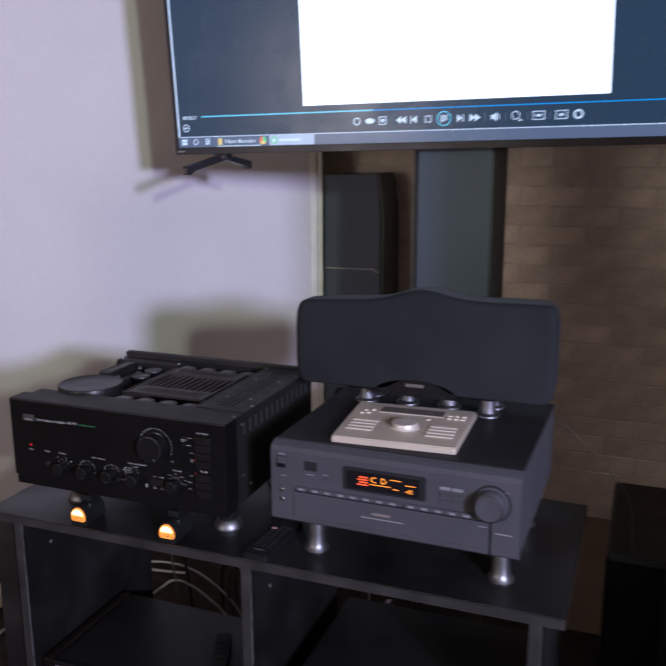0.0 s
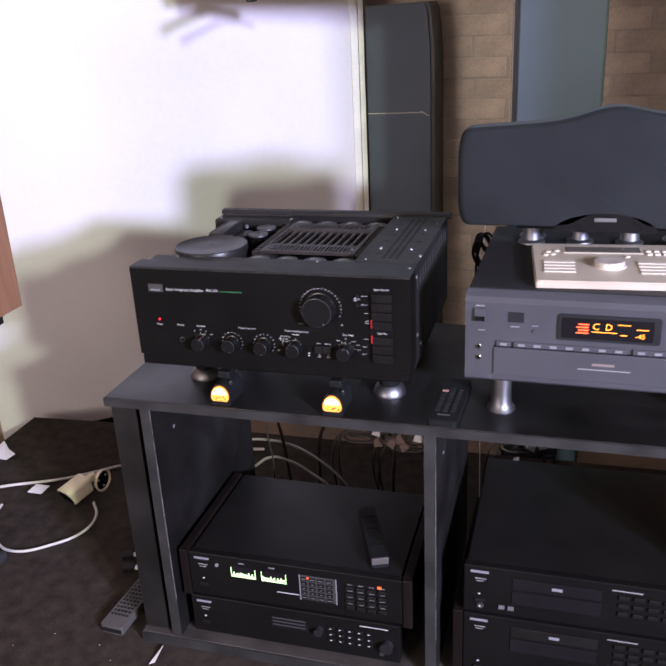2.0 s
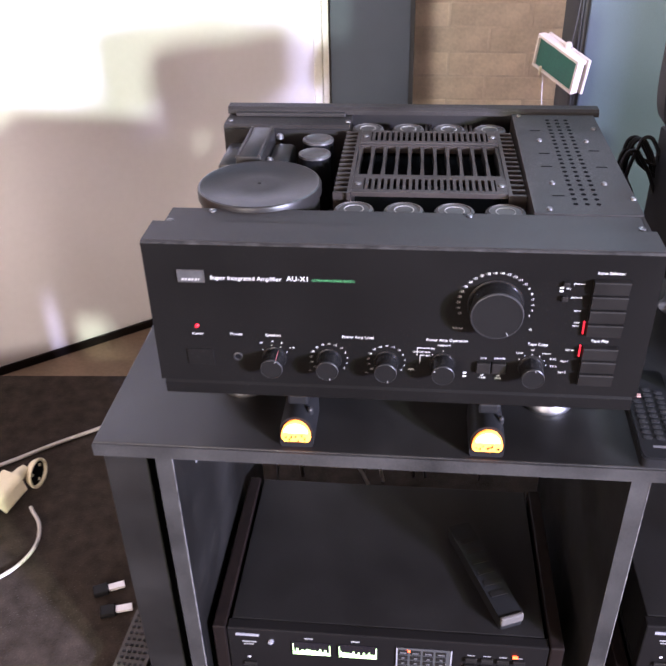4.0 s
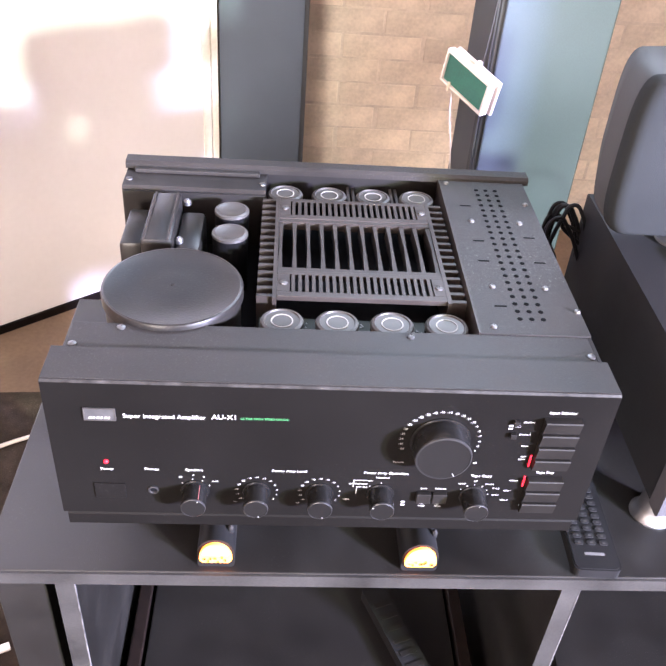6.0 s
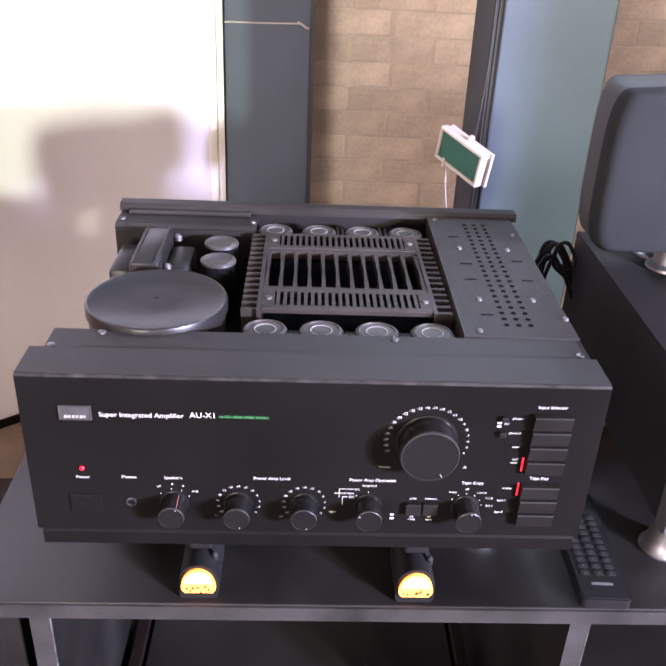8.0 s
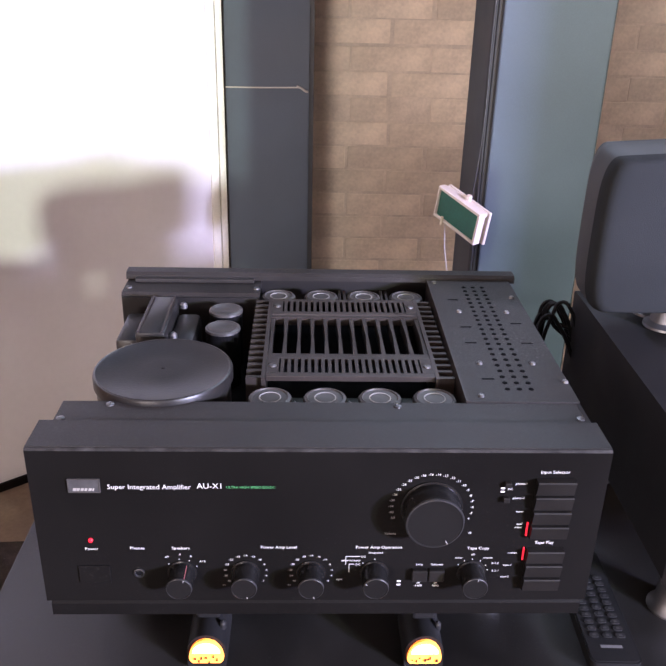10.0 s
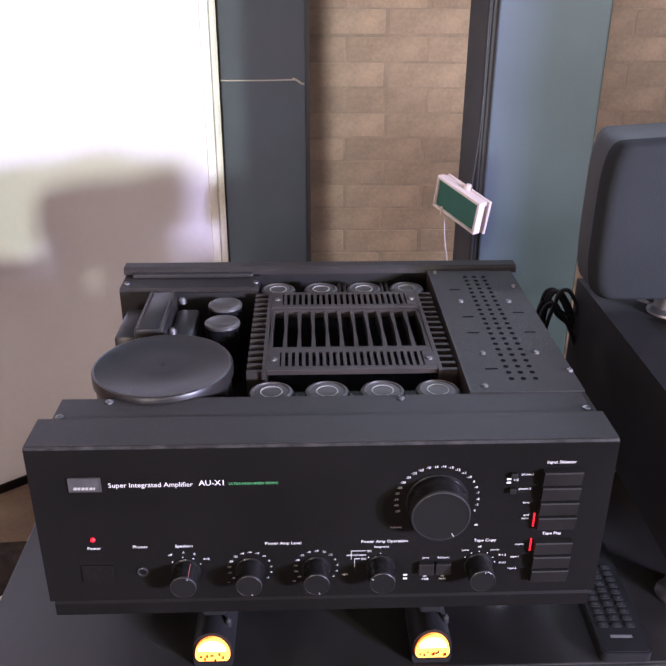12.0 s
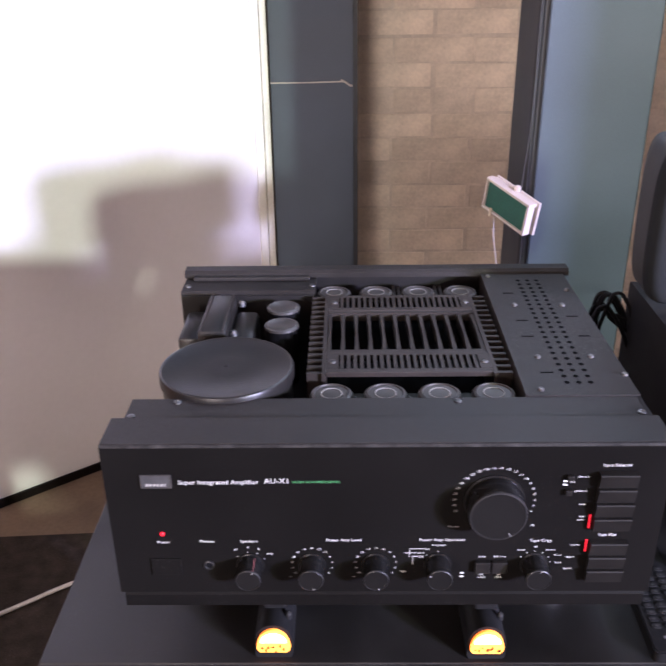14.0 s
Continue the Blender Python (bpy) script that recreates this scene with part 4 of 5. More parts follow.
def control_panel():
    """The flat champagne-coloured control that lies on the receiver."""
    ob = thing("tabletop_controller", (0.768, 0.152, RT), "flat champagne-silver tabletop controller with display and dial, lying on the receiver", "remote", turn=3.2)

    def pt(name, bm, material, parent=ob, label="", smooth=False):
        return part(name, bm, material, parent, label, True, smooth)
    out = [(-0.109, -0.1), (-0.107, -0.1035), (0.107, -0.1035), (0.109, -0.1), (0.1145, 0.1), (0.112, 0.103), (-0.112, 0.103), (-0.1145, 0.1)]
    body = pt("case", P(out, "z", 0.0, 0.0095), CHAMPAGNE)
    inner = [(x * 0.985, y * 0.985) for x, y in out]
    pt("case_top", P(inner, "z", 0.0096, 0.0118), CHAMPAGNE, body)
    for x in (-0.1035, 0.1035):
        pt("corner_pad", B(x - 0.005, x + 0.005, -0.1045, -0.0955, 0.0015, 0.0095, 0.002), CHAMPAGNE, body)
    pt("display_frame", B(-0.063, 0.063, 0.046, 0.082, 0.0119, 0.0128), CHAMPAGNE_KEY, ob)
    pt("display", B(-0.06, 0.06, 0.049, 0.079, 0.0129, 0.0134), mat("grey_display_glass", (0.1, 0.09, 0.078), 0.25, 0, 0.2, 9, 0), ob, "unlit grey display")
    pt("dial_ring", L((0.004, -0.022, 0.0119), "z", [(0.0265, 0), (0.0255, 0.0015), (0.0235, 0.0015)], 40), CHAMPAGNE_KEY, ob)
    pt("dial", L((0.004, -0.022, 0.0119), "z", [(0.0232, 0), (0.0232, 0.007), (0.022, 0.0092), (0.0195, 0.0096), (0.011, 0.0088), (0, 0.0084)], 48), mat("satin_silver_dial", (0.5, 0.46, 0.4), 0.35, 0.35, 0.06, 20, 0.02), ob, "raised silver dial", True)
    for s in (-1, 1):
        for k in range(4):
            y = -0.062 + k * 0.0165
            pt("key", B(s * 0.072 - 0.024, s * 0.072 + 0.024, y, y + 0.011, 0.0119, 0.014, 0.0008), CHAMPAGNE_KEY, ob)
    for k in range(3):
        for j in range(2):
            pt("key", P(rounded(0.068 + k * 0.0125, 0.0765 + k * 0.0125, 0.04 + j * 0.016, 0.047 + j * 0.016, 0.002, 2), "z", 0.0119, 0.0145), CHAMPAGNE_KEY, ob)
    for x, y in ((-0.088, 0.05), (-0.074, 0.056), (-0.092, 0.033), (-0.08, 0.037), (0.036, 0.028)):
        pt("round_key", L((x, y, 0.0119), "z", [(0.0048, 0), (0.0042, 0.002), (0, 0.0024)], 16), CHAMPAGNE_KEY, ob)
    return ob


control_panel()


def centre_speaker():
    ob = thing("centre_speaker", (0.77, 0.33, RT), "charcoal cloth centre speaker with an arched top, on chrome feet", "loudspeaker")
    x0, x1, zb = 0.522, 1.020, 0.848

    def outline(grow=0.0):
        pts = []
        n = 40
        for k in range(n + 1):
            u = k / n
            x = x0 + 0.022 + (x1 - x0 - 0.044) * u
            hump = 0.019 * math.exp(-((u - 0.5) / 0.13) ** 2)
            z = 1.012 + 0.017 * u + 0.004 * math.sin(math.pi * u) + hump
            pts.append((x, z))
        for a in range(80, -95, -10):
            r = radians(a)
            zz = (1.029 + zb) / 2 + (1.029 - zb) / 2 * math.copysign(abs(math.sin(r)) ** 0.55, math.sin(r))
            pts.append((x1 - 0.022 + 0.024 * math.cos(r) ** 0.6 if abs(a) < 90 else x1 - 0.022, zz))
        for k in range(n + 1):
            u = 1 - k / n
            x = x0 + 0.022 + (x1 - x0 - 0.044) * u
            arch = 0.022 * math.exp(-((u - 0.5) / 0.12) ** 4)
            pts.append((x, zb + arch))
        for a in range(-80, 95, 10):
            r = radians(a)
            zz = (1.012 + zb) / 2 + (1.012 - zb) / 2 * math.copysign(abs(math.sin(r)) ** 0.55, math.sin(r))
            pts.append((x0 + 0.022 - 0.024 * math.cos(r) ** 0.6, zz))
        cx, cz = 0.766, 0.935
        return [(cx + (x - cx) * (1 + grow), cz + (z - cz) * (1 + grow)) for x, z in pts]

    def skin(bm, layers, cap_front=True):
        loops = []
        for y, g in layers:
            loops.append([bm.verts.new((x, y, z)) for x, z in outline(g)])
        for a, b in zip(loops, loops[1:]):
            for k in range(len(a)):
                j = (k + 1) % len(a)
                bm.faces.new((a[k], a[j], b[j], b[k]))
        bm.faces.new(loops[0])
        bm.faces.new(loops[-1][::-1])
        return bm
    part("grille", skin(bmesh.new(), [(0.2185, -0.06), (0.2192, -0.04), (0.2212, -0.022), (0.2255, -0.008), (0.231, -0.002), (0.24, 0.0)]), CLOTH, ob, "charcoal cloth grille", smooth=True)
    part("cabinet", skin(bmesh.new(), [(0.2405, -0.003), (0.28, -0.006), (0.345, -0.1), (0.352, -0.13)]), CABINET, ob, "grey moulded cabinet", smooth=True)
    arch = [(0.766 + 0.083 * math.cos(radians(a)), 0.842 + 0.032 * math.sin(radians(a))) for a in range(0, 181, 10)]
    part("badge_arch", P(arch, "y", 0.2185, 0.236), GLOSS_BLACK, ob, "gloss black arched badge holder")
    part("badge", B(0.748, 0.783, 0.2165, 0.218, 0.8605, 0.867, 0.0006), CHROME, ob)
    part("stand_bar", B(0.62, 0.91, 0.25, 0.36, 0.838, 0.847, 0.002), GLOSS_BLACK, ob)
    for x, y in ((0.645, 0.30), (0.728, 0.31), (0.812, 0.31), (0.893, 0.285), (0.645, 0.34), (0.893, 0.34)):
        part("foot", L((x, y, RT), "z", [(0.024, 0), (0.0235, 0.003), (0.017, 0.007), (0.0155, 0.02), (0.0155, 0.0375), (0, 0.0375)], 32), CHROME, ob, "small chrome foot", smooth=True)
    return ob


centre_speaker()

# ---- decks inside the rack ----


def deck(x, z0, z1, label, depth, style, wood_side=False):
    ob = thing("deck", (x + 0.215, 0.2, z0), label, "hi-fi deck", "decks in the rack")
    w = 0.43
    part("case", B(x + 0.004, x + w - 0.004, 0.045, 0.045 + depth, z0 + 0.006, z1, 0.0015), DECK, ob)
    face = part("front_panel", B(x, x + w, 0.028, 0.0445, z0 + 0.006, z1 + 0.001, 0.002), DECK_FACE, ob)
    for fx in (x + 0.04, x + w - 0.04):
        for fy in (0.08, 0.045 + depth - 0.04):
            part("foot", L((fx, fy, z0), "z", [(0.016, 0), (0.015, 0.0059), (0, 0.0059)], 20), PLASTIC, ob)
    part("maker_mark", B(x + 0.012, x + 0.044, 0.0272, 0.0278, z1 - 0.0135, z1 - 0.0085), RECEIVER_KEY, face)
    part("mark_line", B(x + 0.02, x + 0.04, 0.0272, 0.0278, z1 - 0.026, z1 - 0.0245), DIM_PRINT, face)
    part("mark_line", B(x + 0.022, x + 0.036, 0.0272, 0.0278, z1 - 0.031, z1 - 0.0298), DIM_PRINT, face)
    part("power_key", B(x + 0.02, x + 0.038, 0.024, 0.0278, z0 + 0.03, z0 + 0.037, 0.001), BUTTON, face)
    part("mark", B(x + 0.026, x + 0.030, 0.0272, 0.0278, z0 + 0.045, z0 + 0.0475), PRINT, face)
    if wood_side:
        for sx in (x - 0.019, x + w + 0.001):
            part("side_cheek", B(sx, sx + 0.018, 0.026, 0.045 + depth, z0, z1 + 0.004, 0.002), DARK_WOOD, ob, "dark wooden side cheek")
    if style == "meters":
        part("round_key", L((x + 0.06, 0.0278, z1 - 0.022), "y", [(0.004, 0), (0.0035, 0.003), (0, 0.003)], 16), RECEIVER_KEY, face)
        for k, dx in enumerate((0.088, 0.151)):
            win_ = part("display", B(x + dx, x + dx + 0.055, 0.0262, 0.0278, z1 - 0.044, z1 - 0.018), DISPLAY, face, "display with lime level bars")
            bm = bmesh.new()
            for j in range(14):
                h = 0.0015 + 0.0075 * abs(math.sin(j * 1.7 + k * 2.1)) * (0.5 + 0.5 * abs(math.cos(j * 0.6)))
                box(bm, x + dx + 0.003 + j * 0.0035, x + dx + 0.0056 + j * 0.0035, 0.0255, 0.026, z1 - 0.039, z1 - 0.039 + h)
            box(bm, x + dx + 0.002, x + dx + 0.053, 0.0255, 0.026, z1 - 0.0425, z1 - 0.0405)
            box(bm, x + dx + 0.002, x + dx + 0.0032, 0.0255, 0.026, z1 - 0.039, z1 - 0.021)
            box(bm, x + dx + 0.0518, x + dx + 0.053, 0.0255, 0.026, z1 - 0.039, z1 - 0.021)
            part("level_bar", bm, LIME, win_, "glowing lime level bars")
            part("mark_line", B(x + dx + 0.018, x + dx + 0.03, 0.0272, 0.0278, z1 - 0.012, z1 - 0.0105), DIM_PRINT, face)
        pad = part("key_pad", B(x + 0.231, x + 0.304, 0.0262, 0.0278, z1 - 0.073, z1 - 0.016, 0.001), CABINET, face, "grey key pad")
        for x0, x1, q0_, q1_ in ((0.2302, 0.2322, 0.074, 0.015), (0.3028, 0.3048, 0.074, 0.015)):
            part("pad_rim", B(x + x0, x + x1, 0.0256, 0.0261, z1 - q0_, z1 - q1_), RECEIVER_KEY, pad)
        for r in range(5):
            for c in range(4):
                wide = 0.0045 if r in (0, 4) else 0.002
                part("key", B(x + 0.2375 + c * 0.017 - 0.0045, x + 0.2375 + c * 0.017 + 0.0085, 0.0248, 0.026, z1 - 0.0705 + r * 0.0108, z1 - 0.0625 + r * 0.0108, 0.0005), BUTTON, pad)
                part("key_mark", B(x + 0.2395 + c * 0.017 - wide, x + 0.2395 + c * 0.017 + wide, 0.0243, 0.0247, z1 - 0.0675 + r * 0.0108, z1 - 0.0658 + r * 0.0108), REMOTE_KEY, pad)
        part("red_lamp", B(x + 0.243, x + 0.249, 0.0255, 0.0262, z1 - 0.0225, z1 - 0.0195), RED_SEG, face, "lit red lamp")
        part("red_lamp", B(x + 0.384, x + 0.391, 0.0255, 0.0278, z1 - 0.0215, z1 - 0.0185), RED_SEG, face, "lit red lamp")
        part("model_line", B(x + 0.182, x + 0.228, 0.0272, 0.0278, z1 - 0.066, z1 - 0.0645), PRINT, face)
        for r in range(4):
            for c in range(4):
                part("key", B(x + 0.322 + c * 0.021, x + 0.338 + c * 0.021, 0.0235, 0.0278, z1 - 0.079 + r * 0.0148, z1 - 0.071 + r * 0.0148, 0.001), BUTTON, face)
                part("key_line", B(x + 0.325 + c * 0.021, x + 0.335 + c * 0.021, 0.0272, 0.0278, z1 - 0.068 + r * 0.0148, z1 - 0.0672 + r * 0.0148), DIM_PRINT, face)
    elif style == "tape":
        slot = part("tape_slot", B(x + 0.17, x + 0.246, 0.0262, 0.0278, z1 - 0.046, z1 - 0.02, 0.001), DISPLAY, face)
        for z in (0.024, 0.032, 0.04):
            part("slot_line", B(x + 0.174, x + 0.242, 0.0256, 0.0261, z1 - z, z1 - z + 0.003), CABINET, slot)
        for dx, r in ((0.27, 0.009), (0.405, 0.013)):
            part("knob", L((x + dx, 0.0278, z1 - 0.036 - (0.012 if r > 0.01 else 0)), "y", [(r, 0), (r * 0.95, 0.012), (0, 0.012)], 24), KNOB_RIM, face, smooth=True)
        for r in range(3):
            for c in range(5):
                part("key", B(x + 0.288 + c * 0.019, x + 0.301 + c * 0.019, 0.0245, 0.0278, z1 - 0.058 + r * 0.014, z1 - 0.052 + r * 0.014, 0.001), BUTTON, face)
                part("key_mark", B(x + 0.292 + c * 0.019, x + 0.296 + c * 0.019, 0.024, 0.0244, z1 - 0.0558 + r * 0.014, z1 - 0.0542 + r * 0.014), PRINT, face)
        part("model_line", B(x + 0.352, x + 0.408, 0.0272, 0.0278, z1 - 0.012, z1 - 0.0105), PRINT, face)
        part("round_key", L((x + 0.395, 0.0278, z1 - 0.068), "y", [(0.005, 0), (0.005, 0.004), (0, 0.004)], 16), CHROME, face)
    else:
        tray = part("tray", B(x + 0.085, x + 0.235, 0.0262, 0.0278, z1 - 0.038, z1 - 0.016, 0.001), BUTTON if style == "disc" else DISPLAY, face)
        part("tray_badge", B(x + 0.152, x + 0.170, 0.0256, 0.0261, z1 - 0.03, z1 - 0.024), RECEIVER_KEY, tray)
        part("display", B(x + 0.085, x + 0.235, 0.0262, 0.0278, z1 - 0.07, z1 - 0.042), DISPLAY, face)
        part("jack", L((x + 0.03, 0.0278, z0 + 0.022), "y", [(0.006, 0), (0.006, 0.003), (0.003, 0.003), (0, 0.001)], 20), CHROME, face)
        for r in range(3):
            for c in range(6):
                part("key", B(x + 0.262 + c * 0.024, x + 0.279 + c * 0.024, 0.0242, 0.0278, z1 - 0.062 + r * 0.017, z1 - 0.054 + r * 0.017, 0.001), BUTTON, face)
        part("model_line", B(x + 0.25, x + 0.3, 0.0272, 0.0278, z1 - 0.013, z1 - 0.011), DIM_PRINT, face)
        for dx in (0.062, 0.078):
            part("small_key", B(x + dx, x + dx + 0.011, 0.0245, 0.0278, z0 + 0.02, z0 + 0.028, 0.001), REMOTE_KEY, face)
    return ob


deck(0.016, 0.0265, 0.120, "black tape deck with small keys, on the rack's bottom board", 0.30, "tape")
deck(0.022, 0.1215, 0.226, "black recorder with glowing lime level displays, on another deck", 0.275, "meters", True)
deck(0.565, 0.0265, 0.178, "black disc player with a front tray, on the rack's bottom board", 0.36, "disc", True)
deck(0.565, 0.1795, 0.284, "black disc player with a slim tray, on another deck", 0.36, "player")


def deck_remote():
    ob = thing("remote_control", (0.372, 0.14, 0.2265), "long narrow black remote with a silver tip, lying on a deck", "remote", turn=22)
    part("case", P(rounded(-0.017, 0.017, -0.088, 0.088, 0.005), "z", 0.0005, 0.02), PLASTIC, ob, local=True)
    part("silver_tip", B(-0.0165, 0.0165, -0.0895, -0.0835, 0.008, 0.0225, 0.002), REMOTE_GREY, ob, "silver end cap", local=True)
    for k in range(6):
        part("key", B(-0.012, 0.012, -0.05 + k * 0.02, -0.042 + k * 0.02, 0.0201, 0.021), BUTTON, ob, local=True)
    return ob


deck_remote()

# ---- television ----


def television():
    W_, H_ = 1.575, 0.90
    ob = thing("television", (-0.146, 0.90, 1.284), "large flat television showing a media player, on a wall bracket", "television")
    ob.matrix_basis = pose(-0.142, 0.895, 1.284, 3.0, -1.0, 1.2)
    MW[ob] = ob.matrix_basis.copy()

    def pt(name, bm, material, parent=ob, label=""):
        return part(name, bm, material, parent, label, True)
    body = pt("case", B(0, W_, 0.004, 0.045, 0, H_, 0.004), TV_BLACK)
    pt("back_shell", B(0.25, W_ - 0.25, 0.0455, 0.085, 0.15, 0.65, 0.012), TV_BLACK)
    for x0, x1, z0, z1 in ((0, 0.011, 0, H_), (W_ - 0.011, W_, 0, H_), (0.0112, W_ - 0.0112, H_ - 0.011, H_), (0.0112, W_ - 0.0112, 0, 0.019)):
        pt("bezel", B(x0, x1, -0.004, 0.0038, z0, z1, 0.001), TV_BLACK)
    pt("maker_mark", B(0.008, 0.03, -0.0046, -0.0042, 0.007, 0.0105), DIM_PRINT)
    scr = pt("screen", B(0.0115, W_ - 0.0115, 0.0, 0.0036, 0.0195, H_ - 0.0115), SCREEN, label="lit screen with a media player")
    pt("left_light_edge", B(0.0118, 0.0165, -0.0008, -0.0001, 0.05, H_ - 0.012), SCREEN_LIGHT, scr)
    pt("video_area", B(0.402, 1.19, -0.0008, -0.0001, 0.122, H_ - 0.03), SCREEN_WHITE, scr, "white video picture")
    pt("task_bar", B(0.0118, W_ - 0.0118, -0.0008, -0.0001, 0.0197, 0.0475), SCREEN_BAR, scr)
    pt("task_line", B(0.0118, W_ - 0.0118, -0.0012, -0.0009, 0.0475, 0.0495), SCREEN_LIGHT, scr)
    pt("progress_line", B(0.09, W_ - 0.02, -0.0009, -0.0002, 0.1025, 0.105), SCREEN_BLUE, scr)
    pt("progress_done", B(0.09, 0.597, -0.0013, -0.001, 0.1023, 0.1055), SCREEN_CYAN, scr)
    bm = bmesh.new()
    words(bm, "00:02:57", (0.03, -0.001, 0.1015), 0.013, None, "LEFT", 0.02)
    pt("clock_figures", bm, SCREEN_LIGHT, scr)
    pt("active_task", B(0.297, 0.43, -0.0016, -0.0013, 0.0205, 0.047), lit("screen_pale_tab", (0.5, 0.58, 0.68), 1.0), scr)
    bm = bmesh.new()
    words(bm, "Videos Musicales", (0.158, -0.0016, 0.034), 0.014, None, "LEFT", 0.01)
    box(bm, 0.325, 0.39, -0.0022, -0.0018, 0.031, 0.037)
    box(bm, 0.134, 0.27, -0.0016, -0.001, 0.0205, 0.0225)
    pt("task_lettering", bm, SCREEN_LIGHT, scr)
    pt("folder_icon", B(0.138, 0.15, -0.0016, -0.001, 0.025, 0.043), SCREEN_YELLOW, scr)
    for k, mm in enumerate((SCREEN_RED, SCREEN_YELLOW, SCREEN_GREEN)):
        pts = [(0.277, 0.0345)] + [(0.277 + 0.011 * math.cos(radians(90 + 120 * k + a)), 0.0345 + 0.011 * math.sin(radians(90 + 120 * k + a))) for a in range(0, 121, 20)]
        pt("browser_icon", P(pts, "y", -0.0018, -0.001), mm, scr)
    pt("player_icon", L((0.311, -0.0017, 0.034), "y", [(0.0095, 0), (0.0095, 0.0004), (0, 0.0004)], 20), SCREEN_GREEN, scr)
    pt("player_icon_core", L((0.311, -0.0022, 0.034), "y", [(0.006, 0), (0.006, 0.0003), (0, 0.0003)], 20), SCREEN_LIGHT, scr)
    bm = bmesh.new()
    for dx in (0.0, 0.0085):
        for dz in (0.0, 0.0085):
            box(bm, 0.022 + dx, 0.0295 + dx, -0.0016, -0.001, 0.0265 + dz, 0.034 + dz)
    pt("start_icon", bm, SCREEN_LIGHT, scr)

    def ring(x, z, r, w):
        return L((x, -0.0009, z), "y", [(r - w, 0), (r - w, 0.0005), (r, 0.0005), (r, 0)], 28)
    pt("search_icon", ring(0.067, 0.0345, 0.008, 0.002), SCREEN_LIGHT, scr)
    bm = bmesh.new()
    for k in range(3):
        box(bm, 0.098, 0.106, -0.0016, -0.001, 0.027 + k * 0.006, 0.031 + k * 0.006)
    box(bm, 0.108, 0.1105, -0.0016, -0.001, 0.027, 0.043)
    pt("task_view_icon", bm, SCREEN_LIGHT, scr)
    pt("back_icon", ring(0.039, 0.0735, 0.0105, 0.0018), SCREEN_LIGHT, scr)
    pt("back_arrow", P([(0.033, 0.0735), (0.039, 0.0775), (0.039, 0.0745), (0.045, 0.0745), (0.045, 0.0725), (0.039, 0.0725), (0.039, 0.0695)], "y", -0.0014, -0.001), SCREEN_LIGHT, scr)
    zc = 0.0765
    xs = [0.553, 0.589, 0.624, 0.673, 0.709, 0.746, 0.787, 0.828, 0.866, 0.918, 0.970, 1.024, 1.078, 1.118]

    def tri(x, s, w=0.007, h=0.0095):
        return [(x + s * w, zc), (x - s * w, zc + h), (x - s * w, zc - h)]
    pt("repeat_icon", ring(xs[0], zc, 0.01, 0.0025), SCREEN_LIGHT, scr)
    eye_pts = [(xs[1] + 0.013 * math.cos(radians(a)), zc + 0.007 * math.sin(radians(a))) for a in range(0, 360, 20)]
    pt("eye_icon", P(eye_pts, "y", -0.0014, -0.001), SCREEN_LIGHT, scr)

    def frame_icon(name, x, w, h, t):
        bm = bmesh.new()
        box(bm, x - w, x + w, -0.0014, -0.001, zc + h - t, zc + h)
        box(bm, x - w, x + w, -0.0014, -0.001, zc - h, zc - h + t)
        box(bm, x - w, x - w + t, -0.0014, -0.001, zc - h + t, zc + h - t)
        box(bm, x + w - t, x + w, -0.0014, -0.001, zc - h + t, zc + h - t)
        return bm
    b = frame_icon("", xs[2], 0.0105, 0.0105, 0.002)
    box(b, xs[2] - 0.004, xs[2] + 0.004, -0.0014, -0.001, zc - 0.004, zc + 0.004)
    pt("snapshot_icon", b, SCREEN_LIGHT, scr)
    for x, s in ((xs[3], -1), (xs[8], 1)):
        b = P(tri(x - 0.006, s), "y", -0.0014, -0.001)
        prism(b, tri(x + 0.0075, s), "y", -0.0014, -0.001)
        pt("seek_icon", b, SCREEN_LIGHT, scr)
    for x, s in ((xs[4], -1), (xs[7], 1)):
        b = P(tri(x, s), "y", -0.0014, -0.001)
        box(b, x + s * 0.0085 - 0.0012, x + s * 0.0085 + 0.0012, -0.0014, -0.001, zc - 0.0095, zc + 0.0095)
        pt("skip_icon", b, SCREEN_LIGHT, scr)
    pt("stop_icon", frame_icon("", xs[5], 0.0085, 0.0085, 0.002), SCREEN_LIGHT, scr)
    pt("play_ring", ring(xs[6], zc, 0.0185, 0.0022), SCREEN_CYAN, scr)
    b = bmesh.new()
    for k in range(3):
        box(b, xs[6] - 0.008 + k * 0.006, xs[6] - 0.0045 + k * 0.006, -0.0014, -0.001, zc - 0.009 + 0.002 * k, zc + 0.009)
    pt("pause_icon", b, SCREEN_LIGHT, scr)
    b = P([(xs[9] - 0.011, zc - 0.005), (xs[9] - 0.004, zc - 0.005), (xs[9] + 0.003, zc - 0.011), (xs[9] + 0.003, zc + 0.011), (xs[9] - 0.004, zc + 0.005), (xs[9] - 0.011, zc + 0.005)], "y", -0.0014, -0.001)
    box(b, xs[9] + 0.006, xs[9] + 0.009, -0.0014, -0.001, zc - 0.007, zc + 0.007)
    pt("sound_icon", b, SCREEN_LIGHT, scr)
    b = ring(xs[10] - 0.002, zc + 0.002, 0.0105, 0.002)
    box(b, xs[10] + 0.006, xs[10] + 0.0125, -0.0014, -0.001, zc - 0.012, zc - 0.008)
    pt("zoom_icon", b, SCREEN_LIGHT, scr)
